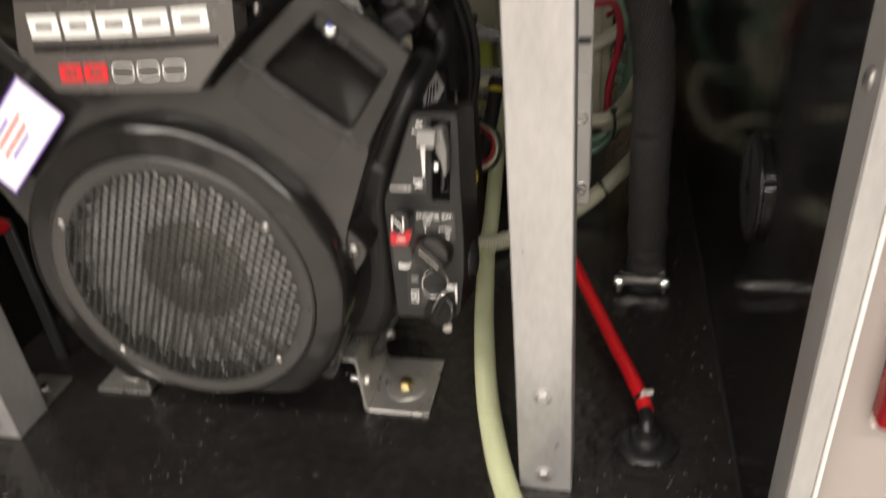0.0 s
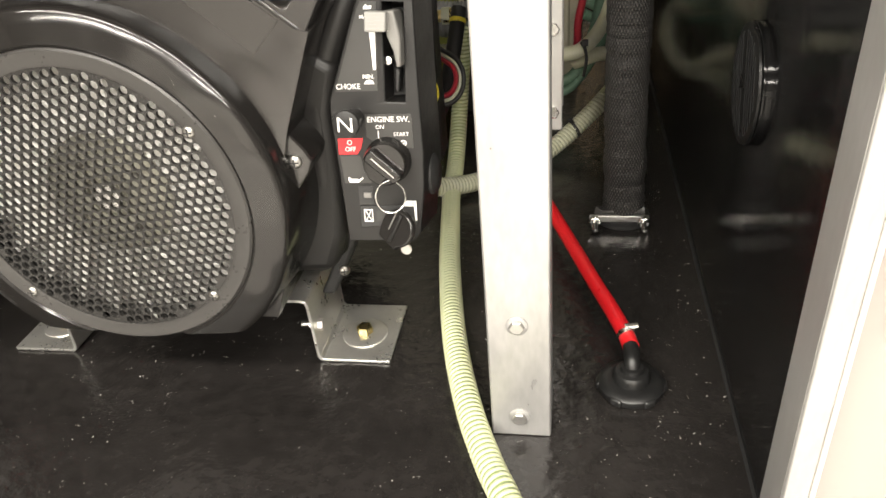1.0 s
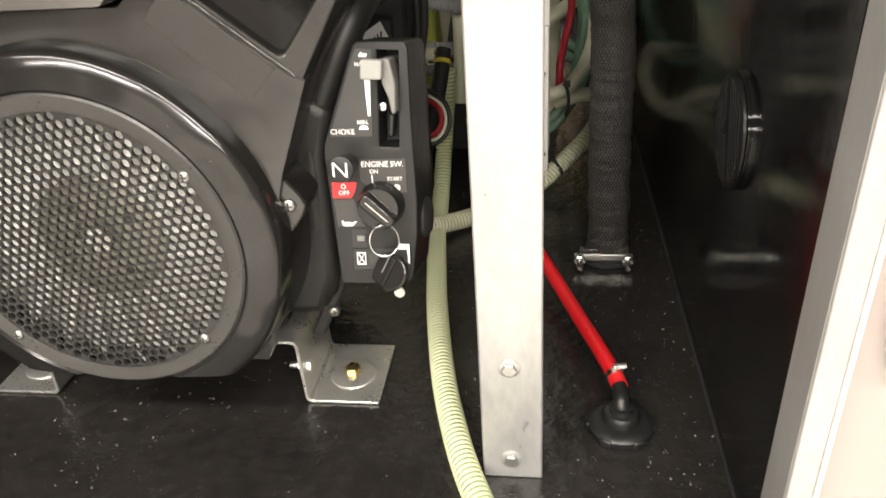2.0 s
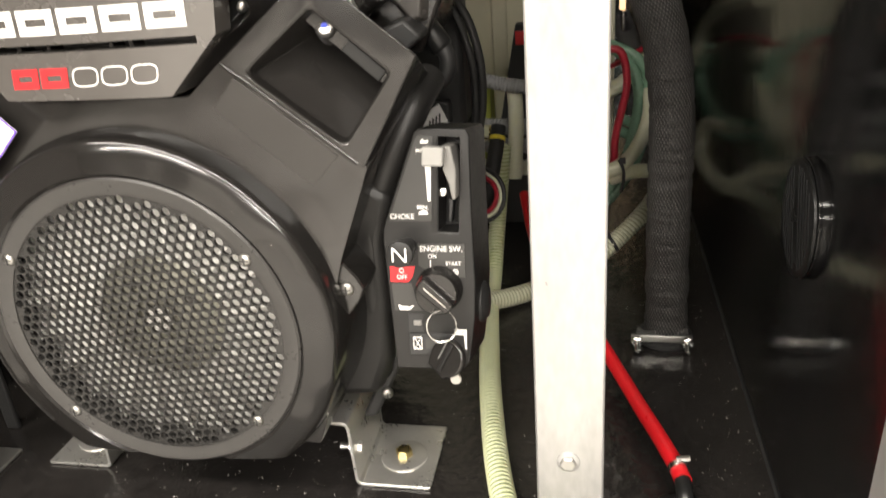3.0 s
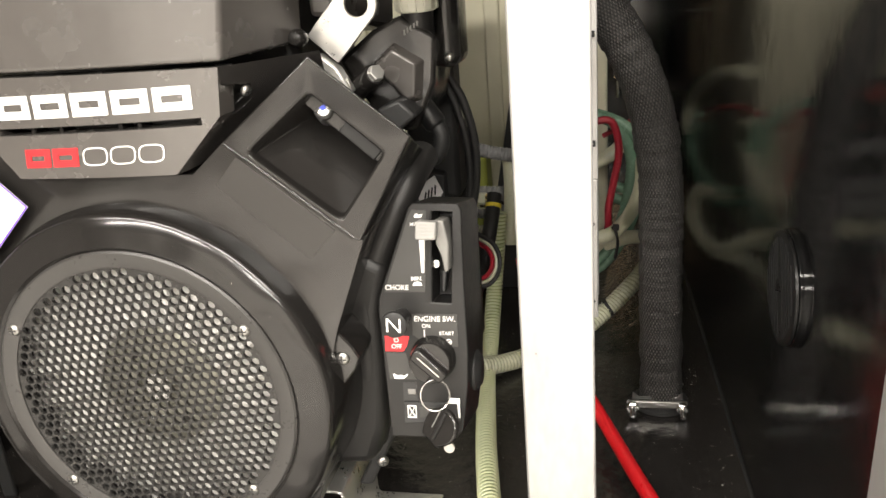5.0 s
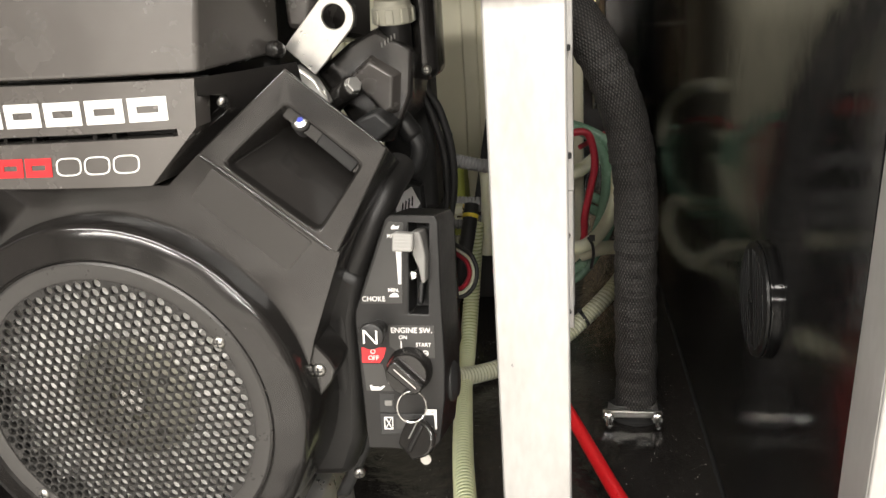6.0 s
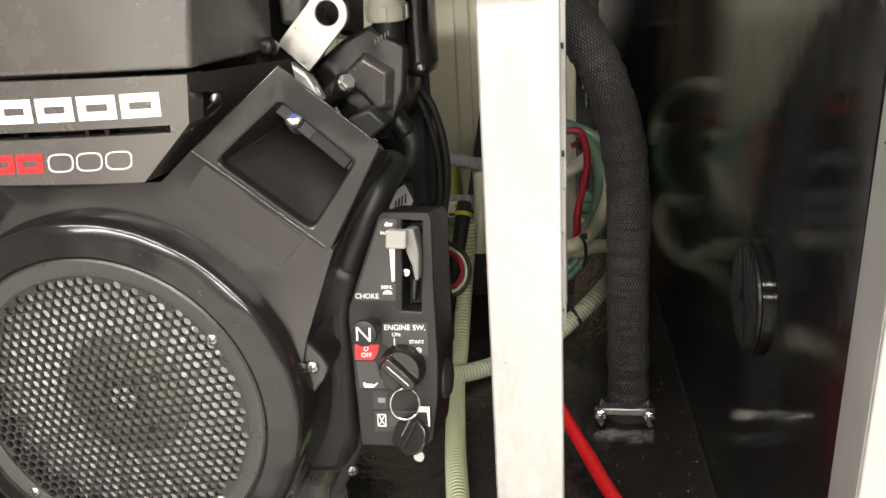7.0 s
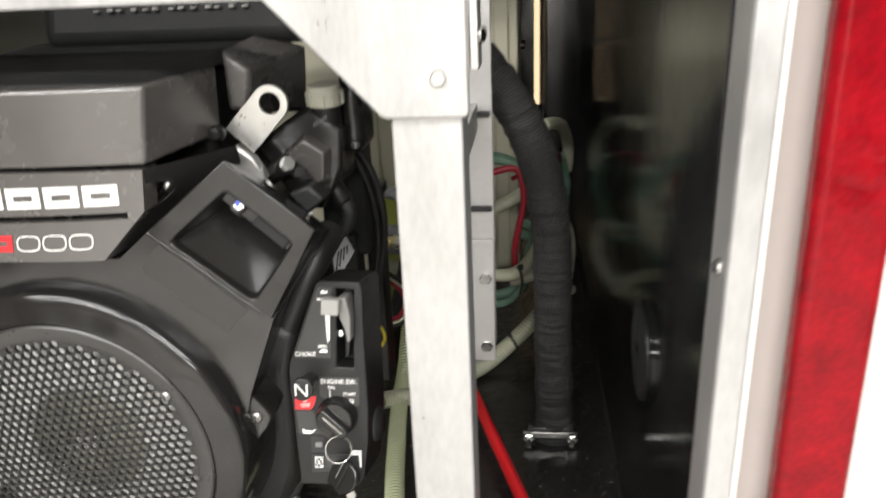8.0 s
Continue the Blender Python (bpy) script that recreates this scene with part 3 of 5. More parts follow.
right_side = [(-0.100, 0.104), (-0.083, 0.150), (-0.0755, 0.205), (-0.072, 0.232), (-0.0585, 0.276), (-0.030, 0.347), (-0.126, 0.4225), (-0.153, 0.4005)]
outline = right_side + flip(right_side)


def holed_plate(corners, r, y0, y1):
    """A plate with a round opening about the fan's axis, its rim drawn between the outline's corners."""
    ring = []
    n = len(corners)
    for i, (x, z) in enumerate(corners):
        nx, nz = corners[(i + 1) % n]
        k = max(2, int(math.hypot(nx - x, nz - z) / 0.008))
        ring += [(x + (nx - x) * j / k, z + (nz - z) * j / k) for j in range(k)]
    hole = []
    for x, z in ring:
        d = math.hypot(x - CX, z - CZ)
        hole.append((CX + (x - CX) * r / d, CZ + (z - CZ) * r / d))
    bm = bmesh.new()
    rows = [[bm.verts.new((x, y, z)) for x, z in line] for line, y in ((ring, y0), (ring, y1), (hole, y1), (hole, y0))]
    for a, b in zip(rows, rows[1:] + rows[:1]):
        for i in range(len(ring)):
            j = (i + 1) % len(ring)
            bm.faces.new((a[i], a[j], b[j], b[i]))
    return bm


part("shroud", holed_plate(outline, 0.1285, 0.5090, 0.60), PLASTIC, engine, "satin black plastic blower shroud", bevel=0.002, segments=3)
# flank behind the shroud's edge
flank = [(-0.110, 0.118), (-0.058, 0.122), (-0.043, 0.160), (-0.038, 0.215), (-0.037, 0.270), (-0.026, 0.308), (-0.060, 0.330), (-0.11, 0.30)]
duct_line = [(-0.006, 0.620, 0.384), (-0.012, 0.592, 0.372), (-0.022, 0.577, 0.350), (-0.044, 0.568, 0.302), (-0.0545, 0.564, 0.250), (-0.0555, 0.566, 0.200), (-0.060, 0.574, 0.160), (-0.068, 0.585, 0.125)]
for mirrored in (False, True):
    part("side_duct", plate(flip(flank) if mirrored else flank, 0.552, 0.70), PLASTIC_MATTE, engine, "matte black side duct", bevel=0.010, segments=3)
    line = [(2 * MID - p[0], *p[1:]) for p in duct_line] if mirrored else duct_line
    part("duct_bead", tube(line, 0.0135, seg=20, step=0.008), PLASTIC_MATTE, engine, "rounded black duct edge")
tab = [(-0.078, 0.292), (-0.0505, 0.257), (-0.0465, 0.248), (-0.0505, 0.238), (-0.078, 0.204)]
part("screw_tab", plate(tab, 0.5155, 0.562), PLASTIC, engine, bevel=0.0016)
round_screw(axis((-0.0600, 0.5153, 0.2480), (0, -1, 0)), 0.0058, engine)


def shoulder(side):
    """A sloping shoulder with a deep window; side 1 is over the right cylinder, -1 its mirror."""
    def s(p):
        return p if side > 0 else (2 * MID - p[0], p[1], p[2])
    r0, r1 = Vector((-0.1262, 0.5085, 0.4228)), Vector((-0.0325, 0.5085, 0.3460))
    t0, t1 = Vector((-0.0586, 0.522, 0.4777)), Vector((0.0092, 0.522, 0.4197))
    def at(u, v, d=0.0):
        p = (r0 * (1 - u) + r1 * u) * (1 - v) + (t0 * (1 - u) + t1 * u) * v
        return s(p + Vector((0, d, -d * 0.25)))
    hole = [(0.140, 0.050), (0.845, 0.055), (0.885, 0.765), (0.175, 0.790)]
    def rounded(k):
        out = []
        for i, (u, v) in enumerate(hole):
            pu, pv = hole[i - 1]
            nu, nv = hole[(i + 1) % 4]
            for w in (0.13, 0.04):
                out.append((u + (pu - u) * w, v + (pv - v) * w))
            for w in (0.04, 0.13):
                out.append((u + (nu - u) * w, v + (nv - v) * w))
        return out
    inner = rounded(0)
    bm = bmesh.new()
    outer_corners = [bm.verts.new(at(u, v)) for u, v in ((0, 0), (1, 0), (1, 1), (0, 1))]
    lip = [bm.verts.new(at(u, v)) for u, v in inner]
    low = [bm.verts.new(at(0.5 + (u - 0.5) * 0.955, 0.40 + (v - 0.40) * 0.950, 0.0024)) for u, v in inner]
    deep = [bm.verts.new(at(0.5 + (u - 0.5) * 0.93, 0.40 + (v - 0.40) * 0.91, 0.004 + 0.060 * v)) for u, v in inner]
    n = len(lip)
    for i in range(n):
        j = (i + 1) % n
        ci, cj = outer_corners[i // 4], outer_corners[j // 4]
        bm.faces.new((ci, cj, lip[j], lip[i]) if ci is not cj else (ci, lip[j], lip[i]))
        bm.faces.new((lip[i], lip[j], low[j], low[i]))
        bm.faces.new((low[i], low[j], deep[j], deep[i]))
    bm.faces.new(deep)
    back = [bm.verts.new(s((p[0] - 0.012, 0.61, p[2] - 0.030))) for p in (r0, r1, t1, t0)]
    for i in range(4):
        bm.faces.new((outer_corners[i], outer_corners[(i + 1) % 4], back[(i + 1) % 4], back[i]))
    bm.faces.new(back)
    ob = part("shoulder_cover", bm, PLASTIC_SATIN, engine, "satin black shoulder cover with a deep window", bevel=0.0016, smooth=50, segments=3)
    part("moulded_edge", tube([at(0.01, 0.0, 0.0016), at(0.25, 0.008, 0.0008), at(0.55, 0.008, 0.0007), at(0.80, 0.004, 0.0010), at(0.985, 0.0, 0.0018)], 0.0020, seg=12), PLASTIC_SATIN, ob)
    # ledge along the window's upper side, with a screw and a black bar for the slot's shade
    ledge = [(0.185, 0.655), (0.872, 0.635), (0.880, 0.775), (0.178, 0.800)]
    part("ledge", loft([at(u, v, 0.0095) for u, v in ledge], [at(u, v, 0.052) for u, v in ledge]), PLASTIC_SATIN, ob, bevel=0.001)
    lower = Vector(at(0.315, 0.72, 0.0095))
    out = Vector((0, -0.8, 0.55))
    b = part("screw_boss", turned([(0, -0.012), (0.0075, -0.012), (0.0075, -0.001), (0.0065, 0.000), (0, 0.000)], axis(lower, out), 20), PLASTIC_MATTE, ob)
    s1 = part("screw", turned([(0, -0.001), (0.0056, -0.001), (0.0056, 0.0006), (0.0045, 0.0012), (0, 0.0012)], axis(lower, out), 20), STEEL, b)
    part("socket", turned([(0, 0.0010), (0.0024, 0.0010), (0.0024, 0.0015), (0, 0.0015)], axis(lower, out), 6), BLUE, b)
    bar_a, bar_b = Vector(at(0.50, 0.715, 0.0088)), Vector(at(0.83, 0.695, 0.0088))
    way = bar_b - bar_a
    mb = axis((bar_a + bar_b) / 2, way)
    part("slot_shade_bar", box(-0.0025, 0.0025, -0.005, 0.005, -way.length / 2, way.length / 2, mb), HOOD_BLACK, ob, bevel=0.001)
    return ob


shoulder(1)
shoulder(-1)
part("shroud_patch", plate([(-0.1345, 0.3935), (-0.1358, 0.3915), (-0.1345, 0.3890), (-0.0745, 0.3358), (-0.0715, 0.3342), (-0.0688, 0.3362), (-0.0500, 0.3556), (-0.1165, 0.4115), (-0.1180, 0.4112)], 0.5083, 0.5089), PLASTIC_PAD, engine, "smooth rectangular pad", bevel=0.0004)

def bow(bm, back=None):
    """Bows a front that lies at y 0.497 about an upright axis; back: the depth at which the bow has died away."""
    for k in range(1, 16):
        geom = bm.verts[:] + bm.edges[:] + bm.faces[:]
        bmesh.ops.bisect_plane(bm, geom=geom, plane_co=(-0.31 + k * 0.0125, 0, 0), plane_no=(1, 0, 0))
    for v in bm.verts:
        x = min(-0.11, max(-0.31, v.co.x))
        fade = 1.0 if back is None else max(0.0, min(1.0, (back - v.co.y) / (back - 0.497)))
        v.co.y += (0.490 + 0.75 * (x + 0.25) ** 2 - 0.497) * fade
    return bm


# front panel under the air cleaner, with a cooling slot
bm = bmesh.new()
lo_z, hi_z = 0.4372, 0.4425
plate([(-0.281, 0.4055), (-0.158, 0.4035), (-0.1255, 0.4372), (-0.3045, 0.4372)], 0.497, 0.52, bm=bm)
plate([(-0.3045, lo_z), (-0.2885, lo_z), (-0.2885, hi_z), (-0.3030, hi_z)], 0.497, 0.52, bm=bm)
plate([(-0.1335, lo_z), (-0.1255, lo_z), (-0.1205, hi_z), (-0.1335, hi_z)], 0.497, 0.52, bm=bm)
plate([(-0.3030, hi_z), (-0.1205, hi_z), (-0.1165, 0.4755), (-0.2915, 0.4785)], 0.497, 0.52, bm=bm)
panel = part("front_panel", bow(bm), COVER_GREY, engine, "charcoal front panel with a slot")
# receding cheek of the panel with its dark opening; darker plastic paints its shade
cheek_rim = [(-0.1165, 0.5040, 0.4755), (-0.070, 0.58, 0.4765), (-0.068, 0.58, 0.462), (-0.120, 0.58, 0.415), (-0.1575, 0.498, 0.4035)]
cheek_hole = [(-0.1196, 0.5047, 0.4631), (-0.1075, 0.5290, 0.4606), (-0.1098, 0.5357, 0.4500), (-0.1200, 0.5271, 0.4406), (-0.1285, 0.5131, 0.4395)]
bm = bmesh.new()
loops = [[bm.verts.new(p) for p in cheek_rim], [bm.verts.new(p) for p in cheek_hole], [bm.verts.new((p[0] - 0.012, p[1] + 0.012, p[2])) for p in cheek_hole]]
for k in range(5):
    j = (k + 1) % 5
    bm.faces.new((loops[0][k], loops[0][j], loops[1][j], loops[1][k]))
    bm.faces.new((loops[1][k], loops[1][j], loops[2][j], loops[2][k]))
bm.faces.new(loops[2])
cheek = part("panel_cheek", bm, PLASTIC, engine, "receding panel cheek with an opening, coloured dark as its shaded side", bevel=0.001)
round_screw(axis((-0.1101, 0.5279, 0.4561), (0.781, -0.435, -0.448)), 0.0042, cheek)
for rx in (-0.268, -0.245, -0.197, -0.182):
    part("slot_rib", box(rx, rx + 0.003, 0.4985, 0.512, 0.4371, 0.4426), PLASTIC, panel)
part("slot_shade", box(-0.2885, -0.1335, 0.512, 0.519, 0.4375, 0.4422), DARK, panel)

# printed marks on the panel: plain blocks in their colours
def print_mark(bx, bz, w, h, lean, line, material, name, label):
    """A printed block with a plain opening in its middle."""
    mk = bmesh.new()
    def corner(u, v):
        return (bx + u * w + lean * v, bz + v * h)
    a, b = line / w, line / h
    for u0, v0, u1, v1 in ((0, 0, 1, b), (0, 1 - b, 1, 1), (0, b, a, 1 - b), (1 - a, b, 1, 1 - b)):
        plate([corner(u0, v0), corner(u1, v0), corner(u1, v1), corner(u0, v1)], 0.4964, 0.4969, bm=mk)
    return part(name, bow(mk), material, panel, label, smooth=0)


for i in range(5):
    print_mark(-0.2855 + i * 0.0302, 0.4488, 0.0268, 0.0165, 0.001, 0.0058, WHITE_INK, "brand_block", "white printed block")
for i in range(2):
    print_mark(-0.2725 + i * 0.0225, 0.4135, 0.0205, 0.0135, 0.002, 0.0048, RED_INK, "model_block", "red printed block")
for i in range(3):
    mk = bmesh.new()
    loops = []
    for grow, y in ((0.0, 0.4964), (0.0009, 0.4964), (0.0009, 0.4969), (0.0, 0.4969)):
        ring = []
        for k in range(36):
            c, d = math.cos(math.pi * k / 18), math.sin(math.pi * k / 18)
            rx = (0.0095 - grow) * math.copysign(abs(c) ** 0.6, c)
            rz = (0.0066 - grow) * math.copysign(abs(d) ** 0.6, d)
            ring.append(mk.verts.new((-0.2155 + i * 0.0212 + rx + 0.15 * rz, y, 0.4201 + rz)))
        loops.append(ring)
    for a, b in zip(loops, loops[1:] + loops[:1]):
        for k in range(36):
            mk.faces.new((a[k], a[(k + 1) % 36], b[(k + 1) % 36], b[k]))
    part("model_outline", bow(mk), WHITE_INK, panel, "white outlined block", smooth=0)

# air cleaner cover
cover = part("air_cleaner_cover", bow(loft([(-0.2895, 0.497, 0.4815), (-0.1135, 0.497, 0.4790), (-0.0915, 0.605, 0.4815), (-0.345, 0.605, 0.4840)], [(-0.288, 0.499, 0.540), (-0.1055, 0.499, 0.5385), (-0.088, 0.605, 0.540), (-0.340, 0.605, 0.541)]), 0.605), COVER_GREY, engine, "charcoal air cleaner cover", bevel=0.007, segments=3)
# top takes flat black: the roof's shade on it is put into the colour
part("cover_top", loft([(-0.300, 0.512, 0.540), (-0.110, 0.512, 0.5385), (-0.088, 0.605, 0.5395), (-0.084, 0.74, 0.545), (-0.345, 0.74, 0.545), (-0.34, 0.605, 0.540)], [(-0.290, 0.545, 0.5475), (-0.115, 0.545, 0.546), (-0.098, 0.605, 0.548), (-0.095, 0.74, 0.555), (-0.335, 0.74, 0.555), (-0.33, 0.605, 0.548)]), HOOD_BLACK, cover, "cover top, coloured dark for the shade under the roof", bevel=0.003)
part("cover_body", box(-0.34, -0.095, 0.6, 0.76, 0.41, 0.5395), PLASTIC_MATTE, engine, bevel=0.01)
part("cover_knob", turned([(0.0065, -0.004), (0.0075, 0.0), (0.0072, 0.004), (0.005, 0.0075), (0, 0.0085)], axis((-0.0885, 0.588, 0.4855), (-0.1, -1, 0.1)), 20), PLASTIC_SATIN, engine, "round black cover knob")
part("air_duct", loft([(-0.089, 0.62, 0.500), (-0.070, 0.62, 0.498), (-0.064, 0.62, 0.535), (-0.089, 0.62, 0.553)], [(-0.089, 0.72, 0.48), (-0.045, 0.72, 0.48), (-0.040, 0.72, 0.545), (-0.089, 0.72, 0.56)]), COVER_GREY, engine, "charcoal duct beside the cover", bevel=0.004)

# lifting lug
lug_at, lug_end = Vector((-0.0770, 0.606, 0.4745)), Vector((-0.0455, 0.606, 0.5070))
lw = (lug_end - lug_at).normalized()
ls = Vector((lw.z, 0, -lw.x))
lug = bmesh.new()
hw, ln, ring_n = 0.0165, (lug_end - lug_at).length, 56
rings = [[], [], [], []]
for k in range(ring_n):
    a = 2 * math.pi * k / ring_n
    c, d = math.cos(a), math.sin(a)
    reach = hw if d >= 0 else min(hw / max(abs(c), 1e-4), ln / abs(d))
    for row, far, back in ((0, reach, 0.0), (1, 0.0092, 0.0), (2, reach, 0.004), (3, 0.0092, 0.004)):
        rings[row].append(lug.verts.new(lug_end + (ls * c + lw * d) * far + Vector((0, back, 0))))
for k in range(ring_n):
    j = (k + 1) % ring_n
    for p, q in ((0, 1), (1, 3), (3, 2), (2, 0)):
        lug.faces.new((rings[p][k], rings[p][j], rings[q][j], rings[q][k]))
part("lifting_lug", lug, ZINC, engine, "bright zinc lifting lug with a hole", bevel=0.0008, smooth=35)
foot_edge = [(-0.0867, 0.4676), (-0.0789, 0.4723), (-0.0640, 0.4604), (-0.0538, 0.4414), (-0.0598, 0.4390), (-0.0768, 0.4538)]
part("lug_foot", plate(foot_edge, 0.598, 0.612), ZINC, engine, "bright zinc lug foot", bevel=0.0015)

# cylinder head cover
head = part("head_cover", loft([(-0.076, 0.640, 0.462), (-0.046, 0.640, 0.484), (-0.022, 0.640, 0.495), (0.009, 0.640, 0.478), (0.005, 0.640, 0.440), (-0.014, 0.640, 0.400), (-0.040, 0.640, 0.400)], [(-0.072, 0.76, 0.47), (-0.040, 0.76, 0.49), (0.004, 0.72, 0.50), (0.008, 0.72, 0.455), (0.0, 0.72, 0.42), (-0.018, 0.72, 0.40), (-0.036, 0.76, 0.40)]), PLASTIC, engine, "glossy black cylinder head cover", bevel=0.004, segments=3)
part("head_facet", loft([(-0.044, 0.631, 0.4555), (-0.027, 0.630, 0.4690), (-0.0085, 0.630, 0.4570), (-0.012, 0.631, 0.4310), (-0.018, 0.632, 0.4280), (-0.029, 0.632, 0.4415)], [(-0.050, 0.641, 0.4560), (-0.027, 0.641, 0.4750), (-0.002, 0.641, 0.4590), (-0.006, 0.641, 0.4260), (-0.020, 0.641, 0.4220), (-0.034, 0.641, 0.4400)]), COVER_GREY, head, "raised charcoal facet", bevel=0.0015)
boss_a, boss_b = Vector((-0.0590, 0.626, 0.4385)), Vector((-0.0345, 0.602, 0.4540))
boss_way = boss_b - boss_a
boss = part("bolt_boss", turned([(0.0095, -0.012), (0.0092, boss_way.length - 0.002), (0.0082, boss_way.length), (0, boss_way.length)], axis(boss_a, boss_way), 24), PLASTIC_SATIN, head)
hex_bolt(axis(boss_b, boss_way), 0.0066, 0.0045, boss, ZINC, "bolt", 0.0075)
part("gasket_edge", tube([(-0.0585, 0.602, 0.452), (-0.057, 0.602, 0.447), (-0.053, 0.602, 0.437), (-0.032, 0.602, 0.413), (-0.022, 0.604, 0.407), (-0.014, 0.608, 0.408)], 0.0012, seg=8), SCREW, head, "bright gasket edge")
part("lower_boss", loft([(-0.040, 0.61, 0.424), (-0.020, 0.61, 0.432), (-0.006, 0.61, 0.418), (-0.024, 0.61, 0.404)], [(-0.040, 0.66, 0.424), (-0.020, 0.66, 0.432), (-0.006, 0.66, 0.418), (-0.024, 0.66, 0.404)]), DARK, head, bevel=0.003)
for i in range(5):
    part("cast_mark", box(-0.0175 + i * 0.0028, -0.0163 + i * 0.0028, 0.6385, 0.6396, 0.4795 + i * 0.0016, 0.4835 + i * 0.0016), LEVER_GREY, head, "small pale cast mark", smooth=0)
neck = part("filler_neck", turned([(0.013, -0.03), (0.0135, 0.022), (0, 0.022)], axis((-0.008, 0.655, 0.478), (0.0, -0.1, 1)), 24), PLASTIC_MATTE, engine, "black oil filler neck")
cap_ob = part("filler_cap", turned([(0, 0), (0.0165, 0.0), (0.0165, 0.013), (0.0150, 0.015), (0.0150, 0.019), (0.0, 0.020)], axis((-0.008, 0.653, 0.4975), (0.0, -0.1, 1)), 28), CAP, engine, "pale grey oil filler cap", bevel=0.0008)
for k in range(8):
    m = axis((-0.008, 0.653, 0.4975), (0, -0.1, 1)) @ Matrix.Rotation(k * math.pi / 4, 4, "Z")
    part("grip", box(0.0158, 0.0180, -0.0035, 0.0035, 0.001, 0.0125, m), CAP, cap_ob, bevel=0.0006)
part("breather_box", box(0.002, 0.0235, 0.66, 0.72, 0.4480, 0.535), PLASTIC_SATIN, engine, "glossy black rounded box beside the head", bevel=0.010, segments=4)
round_screw(axis((0.0150, 0.6595, 0.4575), (0, -1, 0)), 0.0042, engine)

part("rear_casting", box(-0.058, -0.004, 0.775, 0.82, 0.30, 0.49), DARK, engine, "dark casting behind the head", bevel=0.006)
# sump, block and side pieces low down
part("sump", box(-0.32, -0.12, 0.60, 0.84, 0.058, 0.12), DARK, engine, bevel=0.01)
part("support_arm", loft([(-0.088, 0.583, 0.076), (-0.074, 0.583, 0.076), (-0.040, 0.583, 0.146), (-0.050, 0.583, 0.152)], [(-0.088, 0.64, 0.076), (-0.074, 0.64, 0.076), (-0.040, 0.64, 0.146), (-0.050, 0.64, 0.152)]), DARK, engine, "dark metal support arm", bevel=0.003)
round_screw(axis((-0.0605, 0.582, 0.105), (0.3, -1, 0)), 0.0055, engine)

# ---------------------------------------------------------------- control box
TILTED = Vector((0, 0.196, 0.981))
OUT = Vector((0, -0.981, 0.196))
CB = Matrix(((1, TILTED.x, OUT.x, 0), (0, TILTED.y, OUT.y, 0.520), (0, TILTED.z, OUT.z, 0.174), (0, 0, 0, 1)))
face = [(-0.0290, 0.001), (0.0240, 0.001), (0.0300, 0.008), (0.0350, 0.045), (0.0360, 0.070), (0.0348, 0.132), (0.0345, 0.184), (0.0320, 0.189), (-0.0030, 0.1905), (-0.0075, 0.187), (-0.0345, 0.115), (-0.0350, 0.106)]


def control_shell():
    """The box with a slot for the throttle lever cut through its face."""
    bm = bmesh.new()
    slot = [(0.0090, 0.112), (0.0245, 0.112), (0.0275, 0.183), (0.0115, 0.184)]
    front = [bm.verts.new(CB @ Vector((a, b, 0))) for a, b in face]
    back = [bm.verts.new(CB @ Vector((a + 0.004, b, -0.055))) for a, b in face]
    rim = [bm.verts.new(CB @ Vector((a, b, 0))) for a, b in slot]
    deep = [bm.verts.new(CB @ Vector((a, b, -0.03))) for a, b in slot]
    n = len(face)
    for i in range(n):
        j = (i + 1) % n
        bm.faces.new((front[i], front[j], back[j], back[i]))
    bm.faces.new(back[::-1])
    for i in range(4):
        j = (i + 1) % 4
        bm.faces.new((rim[i], rim[j], deep[j], deep[i]))
    bm.faces.new(deep)
    # face split in four round the slot
    bm.faces.new([front[k] for k in (11, 0, 1, 2, 3, 4)] + [rim[1], rim[0]])
    bm.faces.new([front[4], front[5], front[6], rim[2], rim[1]])
    bm.faces.new([front[6], front[7], front[8], front[9], rim[3], rim[2]])
    bm.faces.new([front[9], front[10], front[11], rim[0], rim[3]])
    return bm


control = part("control_box", control_shell(), PLASTIC_MATTE, engine, "matte black engine control box", bevel=0.0028, segments=3)
T = 0.0006


def on_face(a, b, c=0.0):
    return CB @ Matrix.Translation((a, b, c))


def film(outline, c, material, name, label):
    return part(name, slab(outline, c - 0.0003, c, CB), material, control, label, smooth=0)


film([(-0.0290, 0.1206), (0.0040, 0.1206), (0.0075, 0.1840), (-0.0040, 0.1850), (-0.0070, 0.180)], T, LABEL_GREY, "label_film", "grey printed throttle label")
film([(-0.0075, 0.1030), (0.0285, 0.1030), (0.0285, 0.0770), (0.0060, 0.0770), (-0.0075, 0.0860)], T, LABEL_GREY, "label_film", "grey printed switch label")
film([(-0.0305, 0.0850), (-0.0105, 0.0850), (-0.0125, 0.0775), (-0.0160, 0.0725), (-0.0305, 0.0725)], T, RED_INK, "off_label", "red label")
film([(-0.0300, 0.0715), (-0.0140, 0.0715), (-0.0100, 0.0555), (-0.0060, 0.0495), (-0.0280, 0.0495)], T, LABEL_GREY, "label_film", "grey oil warning label")
for words, a, b, size in (("CHOKE", -0.0185, 0.1241, 0.0056), ("MIN.", -0.0022, 0.1312, 0.0045), ("ENGINE SW.", 0.0105, 0.0990, 0.0060), ("ON", 0.0036, 0.0934, 0.0043), ("START", 0.0198, 0.0876, 0.0041), ("OFF", -0.0210, 0.0765, 0.0050), ("MAX.", -0.0010, 0.1738, 0.0040)):
    lettering(words, size, on_face(a, b, T + 0.0003), WHITE_INK, control, bold=0.00003)
